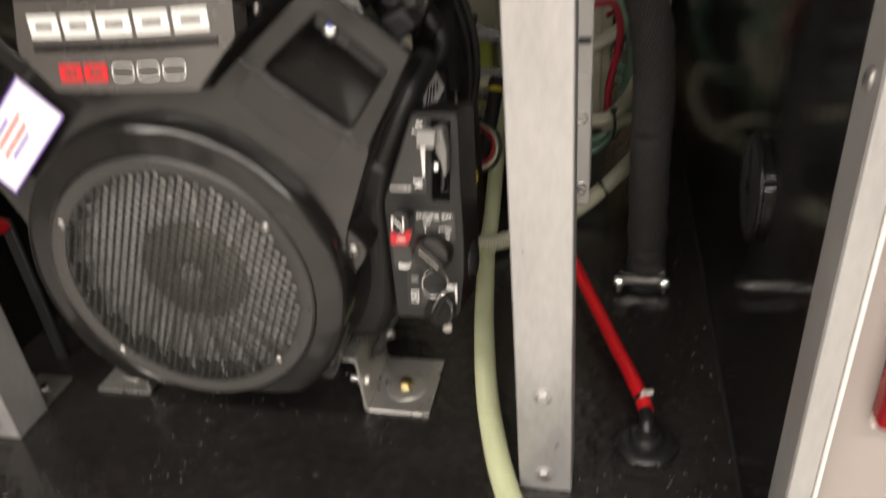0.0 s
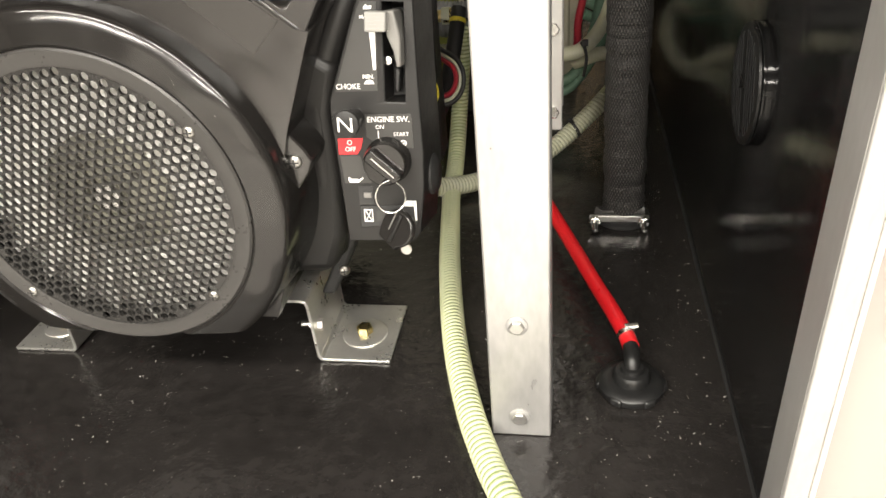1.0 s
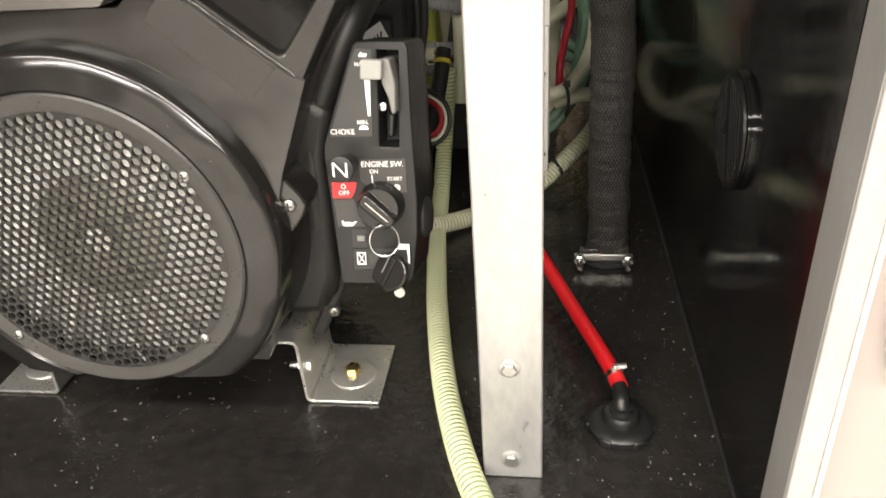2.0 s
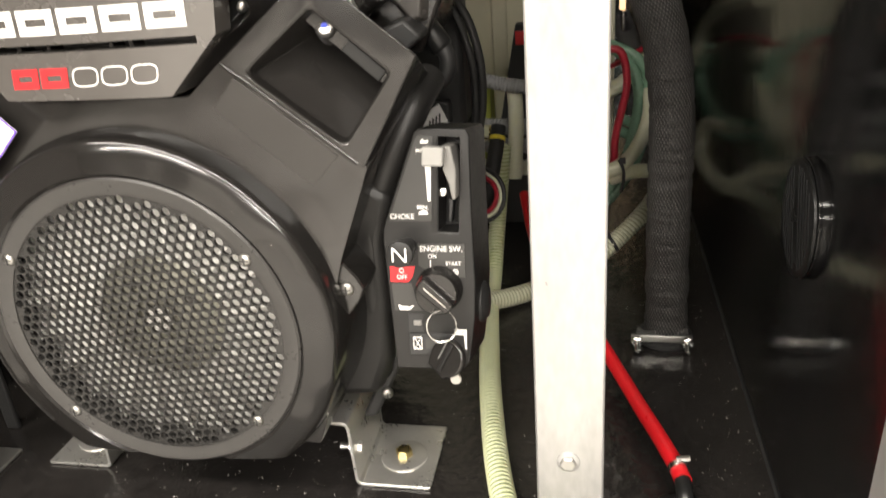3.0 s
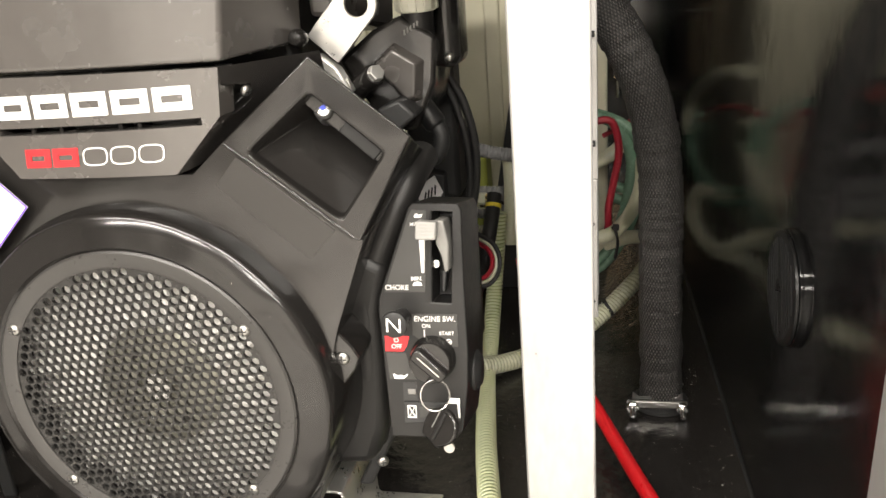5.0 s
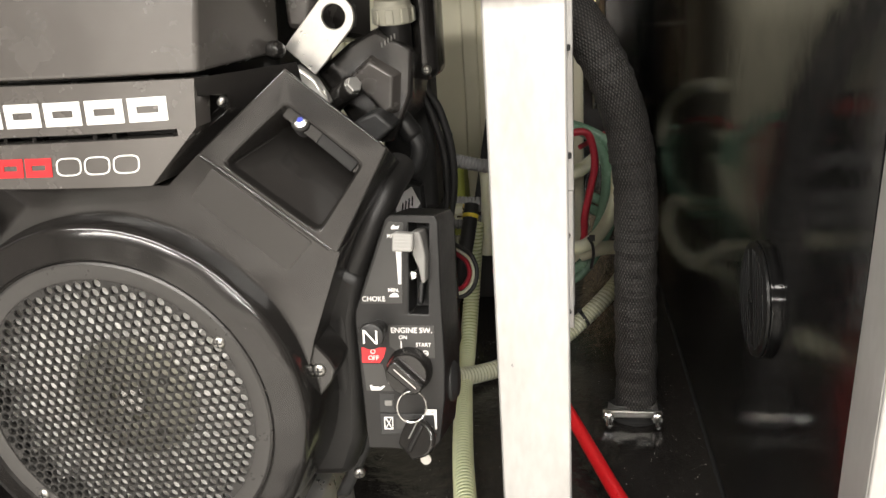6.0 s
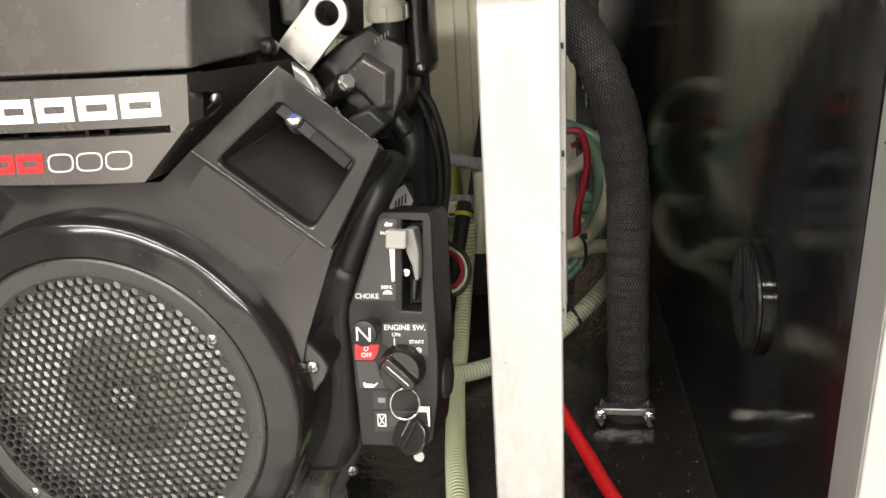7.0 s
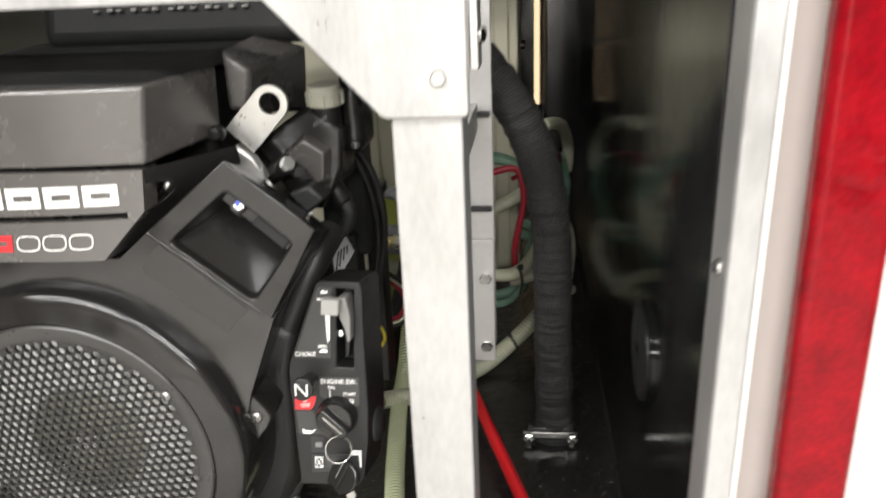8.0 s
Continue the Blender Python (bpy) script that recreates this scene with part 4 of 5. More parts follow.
# throttle wedge, on mark, start ring, off ring, oil can mark, animal marks
film([(0.0006, 0.170), (0.0058, 0.170), (0.0040, 0.1360), (0.0020, 0.1360)], T + 0.0004, WHITE_INK, "throttle_wedge", "white wedge mark")
film([(0.0016, 0.0845), (0.0024, 0.0845), (0.0024, 0.0905), (0.0016, 0.0905)], T + 0.0004, WHITE_INK, "on_mark", "white line mark")
for a, b, r in ((0.0212, 0.0808, 0.0024), (-0.0212, 0.0818, 0.0020)):
    part("ring_mark", turned([(r * 0.7, 0.0001), (r * 0.7, 0.0004), (r, 0.0004), (r, 0.0001)], on_face(a, b, T), 20), WHITE_INK, control, "white ring mark", smooth=0)
film([(0.0197, 0.0802), (0.0227, 0.0802), (0.0220, 0.0812), (0.0204, 0.0812)], T + 0.0004, WHITE_INK, "ring_bar", "white bar")
film([(-0.0240, 0.0500), (-0.0165, 0.0500), (-0.0125, 0.0535), (-0.0135, 0.0540), (-0.0170, 0.0520), (-0.0170, 0.0530), (-0.0225, 0.0530), (-0.0240, 0.0545), (-0.0250, 0.0535)], T + 0.0004, WHITE_INK, "oil_mark", "white oil can mark")
film([(-0.0060, 0.1258), (0.0020, 0.1258), (0.0010, 0.1282), (-0.0015, 0.1292), (-0.0045, 0.1282)], T + 0.0004, WHITE_INK, "slow_mark", "white slow mark")
film([(-0.0020, 0.1790), (0.0035, 0.1790), (0.0045, 0.1815), (0.0010, 0.1812), (0.0, 0.1826), (-0.0020, 0.1808)], T + 0.0004, WHITE_INK, "fast_mark", "white fast mark")

# throttle lever in the slot
lever = part("throttle_lever", slab([(0.0150, 0.178), (0.0225, 0.178), (0.0262, 0.160), (0.0255, 0.1395), (0.0225, 0.1380), (0.0205, 0.150), (0.0165, 0.160)], -0.018, 0.012, CB), LEVER_GREY, control, "pale grey throttle lever", bevel=0.0012)
grip = part("lever_grip", slab([(0.0025, 0.1645), (0.0180, 0.1640), (0.0190, 0.1775), (0.0035, 0.1785)], 0.008, 0.021, CB), LEVER_LIGHT, lever, "white ribbed lever grip", bevel=0.0012)
for i in range(5):
    b0 = 0.1660 + i * 0.0025
    part("rib", slab([(0.0040, b0), (0.0175, b0 - 0.0002), (0.0176, b0 + 0.0009), (0.0041, b0 + 0.0011)], 0.0205, 0.0216, CB), LEVER_LIGHT, grip, smooth=0)
part("lever_pin", turned([(0, -0.012), (0.003, -0.012), (0.003, -0.004), (0, -0.003)], on_face(0.0125, 0.142), 14), STEEL, control, "bright pivot pin")
part("lever_link", slab([(0.0140, 0.118), (0.0170, 0.117), (0.0190, 0.134), (0.0150, 0.136)], -0.024, -0.014, CB), DARK, control, bevel=0.001)

# choke knob, pulled out on its stem
choke = part("choke_knob", turned([(0.0, 0.020), (0.0080, 0.020), (0.0098, 0.0215), (0.0102, 0.0270), (0.0098, 0.0285), (0.0085, 0.0290), (0.0, 0.0290)], on_face(-0.0150, 0.1010), 28), PLASTIC_MATTE, control, "round black choke knob")
part("stem", turned([(0.0066, -0.002), (0.0066, 0.012), (0.0055, 0.021), (0, 0.021)], on_face(-0.0150, 0.1010), 20), PLASTIC_MATTE, choke)
cm = on_face(-0.0150, 0.1010, 0.0290)
nm = bmesh.new()
for pts in ([(-0.0056, -0.0050), (-0.0042, -0.0050), (-0.0042, 0.0055), (-0.0056, 0.0055)], [(0.0042, -0.0055), (0.0056, -0.0055), (0.0056, 0.0050), (0.0042, 0.0050)], [(-0.0056, 0.0055), (-0.0040, 0.0055), (0.0056, -0.0055), (0.0040, -0.0055)]):
    slab(pts, 0.0001, 0.0004, cm, nm)
part("knob_mark", nm, WHITE_INK, choke, "white angular mark", smooth=0)

# key switch with the key in it
switch = part("key_switch", turned([(0.0185, 0.0), (0.0180, 0.004), (0.0168, 0.006), (0.0168, 0.0125), (0.0155, 0.0150), (0.0, 0.0155)], on_face(0.0080, 0.0675), 36), PLASTIC_SATIN, control, "round black key switch")
km = on_face(0.0080, 0.0675, 0.0152) @ Matrix.Rotation(radians(-42), 4, "Z")
part("key_bow", slab([(-0.0140, -0.0055), (0.0150, -0.0050), (0.0165, 0.0), (0.0150, 0.0050), (-0.0140, 0.0055), (-0.0155, 0.0)], 0.0, 0.0075, km), PLASTIC_SATIN, switch, "black key grip", bevel=0.0015)
part("key_slot", slab([(-0.010, -0.0004), (0.012, -0.0004), (0.012, 0.0004), (-0.010, 0.0004)], 0.0073, 0.0078, km), ALU_DARK, switch, smooth=0)
# key ring and spare key
rm = CB @ Matrix.Translation((0.0128, 0.0440, 0.020)) @ Matrix.Rotation(radians(14), 4, "Y")
rp = [rm @ Vector((0.0112 * math.cos(2 * math.pi * k / 24), 0.0125 * math.sin(2 * math.pi * k / 24), 0)) for k in range(25)]
part("key_ring", tube(rp, 0.0007, seg=8, step=0.002), STEEL, switch, "bright steel key ring")
sm = CB @ Matrix.Translation((0.0160, 0.0175, 0.0165)) @ Matrix.Rotation(radians(-28), 4, "Z") @ Matrix.Rotation(radians(-25), 4, "Y")
spare = part("spare_key", slab(arc(0, 0, 0.0150, -60, 200, 14) + [(-0.0120, -0.0135), (0.0060, -0.0165)], -0.003, 0.003, sm), PLASTIC_SATIN, switch, "black spare key grip", bevel=0.0015)
part("grip_rib", slab([(-0.002, -0.012), (0.001, -0.012), (0.001, 0.012), (-0.002, 0.012)], 0.003, 0.0048, sm), PLASTIC_MATTE, spare, bevel=0.0008)
part("grip_line", slab([(-0.006, -0.004), (-0.0052, -0.004), (-0.0052, 0.011), (-0.006, 0.011)], 0.0029, 0.0034, sm), ALU_DARK, spare, smooth=0)
part("key_tip", turned([(0, -0.001), (0.0042, -0.001), (0.0042, 0.001), (0, 0.001)], CB @ Matrix.Translation((0.0215, 0.0005, 0.016)), 16), SCREW, spare)

# warning lamp and hour meter
film([(-0.0175, 0.0470), (-0.0060, 0.0470), (-0.0060, 0.0320), (-0.0175, 0.0320)], T, DARK, "lamp_bezel", "dark lamp bezel")
part("warning_lamp", slab([(-0.0135, 0.0375), (-0.0070, 0.0375), (-0.0070, 0.0420), (-0.0135, 0.0420)], 0.0, 0.0022, CB), LEVER_GREY, control, "pale warning lamp", bevel=0.0008)
meter = part("hour_meter", slab([(-0.0175, 0.0130), (0.0280, 0.0160), (0.0285, 0.0350), (0.0200, 0.0350), (0.0200, 0.0310), (-0.0175, 0.0310)], -0.002, 0.0012, CB), DARK, control, "black hour meter", bevel=0.0005)
part("digits_window", slab([(-0.0045, 0.0185), (0.0180, 0.0195), (0.0180, 0.0275), (-0.0045, 0.0270)], 0.0010, 0.0015, CB), LABEL_GREY, meter, smooth=0)
lettering("1/10", 0.0036, on_face(0.0235, 0.0330, 0.0016), DARK, meter)
part("tenth_frame", slab([(0.0190, 0.0352), (0.0283, 0.0352), (0.0283, 0.0190), (0.0268, 0.0190), (0.0262, 0.0308), (0.0190, 0.0308)], 0.0010, 0.00135, CB), WHITE_INK, meter, "white meter frame", smooth=0)
hg = bmesh.new()
for pts in ([(-0.0140, 0.0180), (-0.0075, 0.0180), (-0.0075, 0.0188), (-0.0140, 0.0188)], [(-0.0140, 0.0275), (-0.0075, 0.0275), (-0.0075, 0.0283), (-0.0140, 0.0283)], [(-0.0140, 0.0180), (-0.0133, 0.0180), (-0.0075, 0.0283), (-0.0082, 0.0283)], [(-0.0082, 0.0180), (-0.0075, 0.0180), (-0.0133, 0.0283), (-0.0140, 0.0283)], [(-0.0143, 0.0180), (-0.0137, 0.0180), (-0.0137, 0.0283), (-0.0143, 0.0283)], [(-0.0078, 0.0180), (-0.0072, 0.0180), (-0.0072, 0.0283), (-0.0078, 0.0283)]):
    slab(pts, 0.0010, 0.0016 + 0.00001 * len(hg.verts), CB, hg)
part("hourglass_mark", hg, WHITE_INK, meter, "white hourglass mark", smooth=0)
part("bump_stop", turned([(0, 0), (0.017, 0.0), (0.017, 0.008), (0.012, 0.012), (0, 0.012)], axis((0.030, 0.560, 0.216), (1, 0, 0)), 24), RUBBER, control, "black round side plug")

# hang tag on the shroud
tag = thing("hang_tag", "white paper tag with a purple border against the engine", "tag")
tm = Matrix.Translation((-0.3405, 0.4955, 0.3635)) @ Matrix.Rotation(radians(90), 4, "X") @ Matrix.Rotation(radians(43), 4, "Z")
part("card", slab([(-0.053, -0.0235), (0.053, -0.0235), (0.053, 0.0235), (-0.053, 0.0235)], 0, 0.0006, tm), PAPER, tag, smooth=0)
bd = bmesh.new()
for pts in ([(-0.053, -0.0235), (0.053, -0.0235), (0.053, -0.0222), (-0.053, -0.0222)], [(-0.053, 0.0222), (0.053, 0.0222), (0.053, 0.0235), (-0.053, 0.0235)], [(-0.053, -0.0222), (-0.0517, -0.0222), (-0.0517, 0.0222), (-0.053, 0.0222)], [(0.0517, -0.0222), (0.053, -0.0222), (0.053, 0.0222), (0.0517, 0.0222)]):
    slab(pts, 0.0006, 0.0009, tm, bd)
part("border", bd, PURPLE, tag, "purple printed border", smooth=0)
for a0, a1, b0, ink in ((-0.02, 0.022, 0.006, RED_INK), (-0.025, 0.018, -0.002, RED_INK), (-0.02, 0.012, -0.008, PURPLE), (-0.018, 0.01, 0.012, PURPLE)):
    part("print_bar", slab([(a0, b0), (a1, b0), (a1, b0 + 0.0022), (a0, b0 + 0.0022)], 0.0006, 0.0008, tm), ink, tag, smooth=0)


# ---------------------------------------------------------------- mounting brackets
def mount(x, side):
    """A folded zinc foot: flange on the floor, upright web, arm under the engine."""
    br = thing("mounting_bracket", "folded zinc plated engine mounting bracket bolted to the floor", "bracket", "engine mounts")
    y0, y1 = 0.573, 0.667
    prof = [(0.075, 0.0005), (0.075, 0.0037), (0.0075, 0.0037), (0.0042, 0.0070), (0.0027, 0.068), (0.0, 0.0735), (-0.005, 0.0752), (-0.070, 0.0752), (-0.070, 0.0720), (-0.006, 0.0720), (-0.0022, 0.0708), (-0.0007, 0.067), (0.0008, 0.0065), (0.0025, 0.0025), (0.0065, 0.0005)]
    bm = loft([(x + side * a, y0, z) for a, z in prof], [(x + side * a, y1, z) for a, z in prof])
    part("folded_plate", bm, ZINC, br, bevel=0.0008)
    fx = x + side * 0.040
    hex_bolt(axis((fx, 0.616, 0.0058), (0, 0, 1)), 0.0085, 0.0075, br, BRASS, "floor_bolt")
    part("washer", turned([(0, -0.0026), (0.0235, -0.0026), (0.0235, -0.0010), (0.0215, 0.0), (0, 0.0)], axis((fx, 0.616, 0.0058), (0, 0, 1)), 36), ZINC, br)
    b = hex_bolt(axis((x + side * 0.0035, 0.588, 0.036), (side, 0, 0)), 0.0062, 0.005, br, ZINC, "web_bolt", washer=0.009)
    part("bolt_tail", turned([(0, 0), (0.0035, 0), (0.0035, 0.014), (0, 0.015)], axis((x - side * 0.0002, 0.588, 0.036), (-side, 0, 0)), 12), STEEL, b)
    part("nut", turned([(0, 0), (0.006, 0), (0.006, 0.005), (0, 0.005)], axis((x - side * 0.0002, 0.588, 0.036), (-side, 0, 0)), 6), STEEL, b, smooth=0)
    return br


mount(-0.102, 1)
mount(-0.3665, -1)

# ---------------------------------------------------------------- hoses and cables
def hose(name, points, radius, material, label, category="hose", group="", **more):
    ob = link(name, tube(points, radius, **more), material, None, "", 0.0, 60 if not more.get("ridge") else 50)
    return tagged(ob, label, category, group)


def spiral_hose(points, radius, rib, pitch, wall, rib_material, label):
    """A soft tube with a stiff spiral wound round it."""
    ob = thing("ribbed_hose", label, "hose")
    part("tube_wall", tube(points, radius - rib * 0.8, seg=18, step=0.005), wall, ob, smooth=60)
    line = spline(points, pitch / 14)
    side = (line[1] - line[0]).orthogonal().normalized()
    bm, last = bmesh.new(), None
    for i, p in enumerate(line):
        ahead = (line[min(i + 1, len(line) - 1)] - line[max(i - 1, 0)]).normalized()
        side = (side - ahead * side.dot(ahead)).normalized()
        turn = 2 * math.pi * i / 14
        out = side * math.cos(turn) + ahead.cross(side) * math.sin(turn)
        foot = radius - rib
        row = [bm.verts.new(p + out * r + ahead * a) for r, a in ((foot, -pitch * 0.36), (radius - rib * 0.22, -pitch * 0.24), (radius, 0.0), (radius - rib * 0.22, pitch * 0.24), (foot, pitch * 0.36))]
        if last:
            for k in range(4):
                bm.faces.new((last[k], last[k + 1], row[k + 1], row[k]))
        last = row
    part("spiral_rib", bm, rib_material, ob, "pale raised spiral rib", smooth=60)
    return ob


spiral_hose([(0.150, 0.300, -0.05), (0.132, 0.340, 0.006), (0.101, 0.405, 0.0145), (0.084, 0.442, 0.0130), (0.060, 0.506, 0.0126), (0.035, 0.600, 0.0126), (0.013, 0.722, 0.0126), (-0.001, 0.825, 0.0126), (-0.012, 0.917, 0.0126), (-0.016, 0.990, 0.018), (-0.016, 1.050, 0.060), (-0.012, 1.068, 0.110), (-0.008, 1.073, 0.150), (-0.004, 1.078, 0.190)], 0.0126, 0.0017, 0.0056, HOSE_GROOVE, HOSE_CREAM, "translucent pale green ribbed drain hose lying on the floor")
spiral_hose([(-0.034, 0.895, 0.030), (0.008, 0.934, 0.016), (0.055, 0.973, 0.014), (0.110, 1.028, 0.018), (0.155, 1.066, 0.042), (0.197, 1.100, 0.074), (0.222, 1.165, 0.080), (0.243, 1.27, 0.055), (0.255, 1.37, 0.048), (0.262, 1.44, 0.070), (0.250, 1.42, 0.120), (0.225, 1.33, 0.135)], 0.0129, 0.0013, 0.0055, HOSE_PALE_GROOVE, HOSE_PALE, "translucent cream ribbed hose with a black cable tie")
tie = thing("cable_tie", "black cable tie round the ribbed hose", "cable tie")
part("band", turned([(0.0120, -0.0025), (0.0138, -0.0025), (0.0138, 0.0025), (0.0120, 0.0025)], axis((0.153, 1.0645, 0.0405), (0.85, 0.3, 0.45)), 24), RUBBER, tie)
part("head", box(-0.003, 0.003, 0.013, 0.018, -0.003, 0.003, axis((0.153, 1.0645, 0.0405), (0.85, 0.3, 0.45))), RUBBER, tie, bevel=0.0006)

conduit = thing("conduit", "thick black braided sleeve conduit rising from the floor", "conduit")
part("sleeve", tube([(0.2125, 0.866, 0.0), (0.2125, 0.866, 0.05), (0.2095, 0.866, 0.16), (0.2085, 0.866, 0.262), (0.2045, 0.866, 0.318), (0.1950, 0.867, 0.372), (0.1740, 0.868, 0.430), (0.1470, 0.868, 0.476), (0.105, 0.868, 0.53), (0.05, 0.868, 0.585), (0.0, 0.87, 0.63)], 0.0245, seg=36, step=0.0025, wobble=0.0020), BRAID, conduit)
saddle = part("saddle_clamp", box(0.171, 0.242, 0.8395, 0.8440, 0.0105, 0.0195), SCREW, conduit, "bright saddle clamp", bevel=0.0012)
part("saddle_back", loft([(0.174, 0.8443, 0.006), (0.240, 0.8443, 0.006), (0.236, 0.8443, 0.031), (0.229, 0.8443, 0.024), (0.185, 0.8443, 0.024), (0.178, 0.8443, 0.031)], [(0.174, 0.8480, 0.006), (0.240, 0.8480, 0.006), (0.236, 0.8480, 0.031), (0.229, 0.8480, 0.024), (0.185, 0.8480, 0.024), (0.178, 0.8480, 0.031)]), SCREEN, saddle, bevel=0.0008)
for bx in (0.1775, 0.2355):
    nb = hex_bolt(axis((bx, 0.8393, 0.0135), (0, -1, -0.12)), 0.0076, 0.0065, saddle, STEEL, "nut")
    part("stud", turned([(0, 0), (0.0033, 0), (0.0036, 0.012), (0.0028, 0.014), (0, 0.014)], axis((bx, 0.8335, 0.0130), (0, -1, -0.25)), 12), STEEL, nb)
part("floor_ring", turned([(0.024, 0.0005), (0.034, 0.0005), (0.034, 0.005), (0.030, 0.0075), (0.024, 0.0075)], axis((0.2125, 0.8705, 0), (0, 0, 1)), 30), RUBBER, conduit)

# red fuel hose with its floor fitting
fitting = thing("floor_fitting", "black plastic flanged tank fitting on the floor", "fitting")
fm = axis((0.2035, 0.553, 0), (0, 0, 1))
fl = part("flange", turned([(0, 0.0005), (0.0285, 0.0005), (0.0300, 0.003), (0.0300, 0.008), (0.027, 0.011), (0.020, 0.012), (0, 0.012)], fm, 40), FITTING, fitting)
part("collar", turned([(0, 0.011), (0.0165, 0.011), (0.0165, 0.018), (0.0145, 0.021), (0.0105, 0.022), (0.0100, 0.026), (0, 0.026)], fm, 28), FITTING, fitting)
for k in range(6):
    part("lug", box(0.025, 0.0315, -0.006, 0.006, 0.001, 0.009, fm @ Matrix.Rotation(k * math.pi / 3, 4, "Z")), FITTING, fl, bevel=0.002)
part("elbow", tube([(0.2035, 0.553, 0.010), (0.2035, 0.5535, 0.021), (0.2035, 0.557, 0.028), (0.2035, 0.566, 0.031), (0.2030, 0.578, 0.031)], 0.0074, seg=18, step=0.003), FITTING, fitting)
hose("red_hose", [(0.2036, 0.574, 0.0310), (0.1990, 0.596, 0.0310), (0.1860, 0.640, 0.0305), (0.1730, 0.680, 0.030), (0.149, 0.757, 0.030), (0.125, 0.833, 0.030), (0.098, 0.92, 0.030), (0.07, 0.99, 0.033), (0.04, 1.05, 0.05), (0.02, 1.12, 0.1)], 0.0078, RED_RUBBER, "bright red rubber fuel hose clamped to the fitting", seg=20)
clip = thing("hose_clamp", "small bright worm drive hose clamp on the red hose", "hose clamp")
cmx = axis((0.2005, 0.589, 0.0310), (-0.2, 0.98, 0.0))
part("band", turned([(0.0079, -0.003), (0.0088, -0.003), (0.0088, 0.003), (0.0079, 0.003)], cmx, 26), STEEL, clip)
part("worm_housing", box(-0.004, 0.004, 0.0084, 0.0120, -0.004, 0.004, axis((0.2005, 0.589, 0.0310), (-0.2, 0.98, 0.0)) @ Matrix.Rotation(radians(20), 4, "Z")), STEEL, clip, bevel=0.0008)
part("worm_screw", turned([(0, 0), (0.0032, 0), (0.0032, 0.012), (0, 0.012)], axis((0.1985, 0.590, 0.0415), (1, 0.1, 0.1)), 8), STEEL, clip)

# round vent cap on the side wall
vent = thing("vent_cap", "round glossy black ribbed vent cap on the side wall", "vent cap")
VM = axis((0.29, 0.623, 0.2620), (-1, 0, 0)) @ Matrix.Diagonal((1, 1, 0.46, 1))
part("collar", turned([(0, 0.0), (0.0485, 0.0), (0.0485, 0.004), (0.0470, 0.005), (0.0470, 0.007), (0.0490, 0.008), (0.0490, 0.010), (0.047, 0.0115), (0, 0.0115)], VM, 56), GLOSS_BLACK, vent)
cap2 = part("cap", turned([(0.0, 0.0117), (0.0475, 0.0117), (0.0480, 0.0125), (0.0475, 0.0165), (0.0450, 0.0182), (0.0, 0.0188)], VM, 56), VENT_BLACK, vent)
for i in range(-5, 6):
    if abs(i) < 1:
        continue
    h = math.sqrt(0.042 ** 2 - (i * 0.0074) ** 2)
    part("slat", box(i * 0.0074 - 0.0007, i * 0.0074 + 0.0007, -h, h, 0.0178, 0.0196, VM @ Matrix.Rotation(radians(20), 4, "Z")), VENT_BLACK, cap2, smooth=0)
part("arrow", slab([(-0.008, -0.006), (0.009, 0.0), (-0.008, 0.006)], 0.0186, 0.0208, VM), GLOSS_BLACK, cap2, smooth=0, bevel=0.0005)

# fittings, tubes and wires behind the engine
hose("grey_conduit", [(-0.09, 1.11, 0.295), (-0.03, 1.105, 0.278), (0.02, 1.105, 0.268), (0.08, 1.11, 0.262), (0.12, 1.13, 0.25)], 0.0105, HOSE_GREY, "grey corrugated conduit across the rear wall", ridge=0.0012, pitch=0.005, seg=16)
for tz, ty, tone, lab in ((0.196, 1.16, HOSE_GREY, "grey"), (0.163, 1.17, HOSE_GREY, "grey"), (0.130, 1.16, HOSE_PALE, "cream")):
    hose("ribbed_hose", [(-0.10, ty, tz + 0.005), (-0.04, ty, tz), (0.03, ty, tz - 0.003), (0.10, ty + 0.01, tz - 0.008)], 0.0125, tone, lab + " ribbed hose running behind the engine", ridge=0.0016, pitch=0.0055, seg=16)
hose("pale_pipe", [(0.010, 1.12, 0.262), (0.012, 1.115, 0.24), (0.012, 1.11, 0.20), (0.008, 1.10, 0.13)], 0.0115, HOSE_PALE, "pale translucent vertical pipe")
valve = thing("brass_fitting", "brass hose fitting joined to a black rubber tube", "fitting")
part("body", turned([(0, 0), (0.010, 0), (0.010, 0.014), (0.0085, 0.016), (0.0085, 0.034), (0.011, 0.036), (0.011, 0.052), (0, 0.052)], axis((-0.0681, 1.085, 0.2049), (1, 0, 0.02)), 18), BRASS, valve)
part("collar", turned([(0, 0), (0.0125, 0), (0.0125, 0.012), (0, 0.012)], axis((-0.0351, 1.085, 0.2057), (1, 0, 0.02)), 6), HOSE_PALE, valve, smooth=0)
hose("rubber_tube", [(-0.0091, 1.075, 0.2179), (-0.0121, 1.050, 0.1869), (-0.0191, 1.020, 0.1469), (-0.0271, 1.000, 0.1139), (-0.0361, 0.990, 0.0919)], 0.0108, RUBBER, "black rubber tube with a yellow band")
part("yellow_ring", turned([(0.0109, -0.003), (0.0117, -0.003), (0.0117, 0.003), (0.0109, 0.003)], axis((-0.0103, 1.064, 0.2034), (0.1, 0.6, 0.9)), 24), YELLOW, valve, "yellow band")
LOOP = (-0.0125, 0.95, 0.1594)


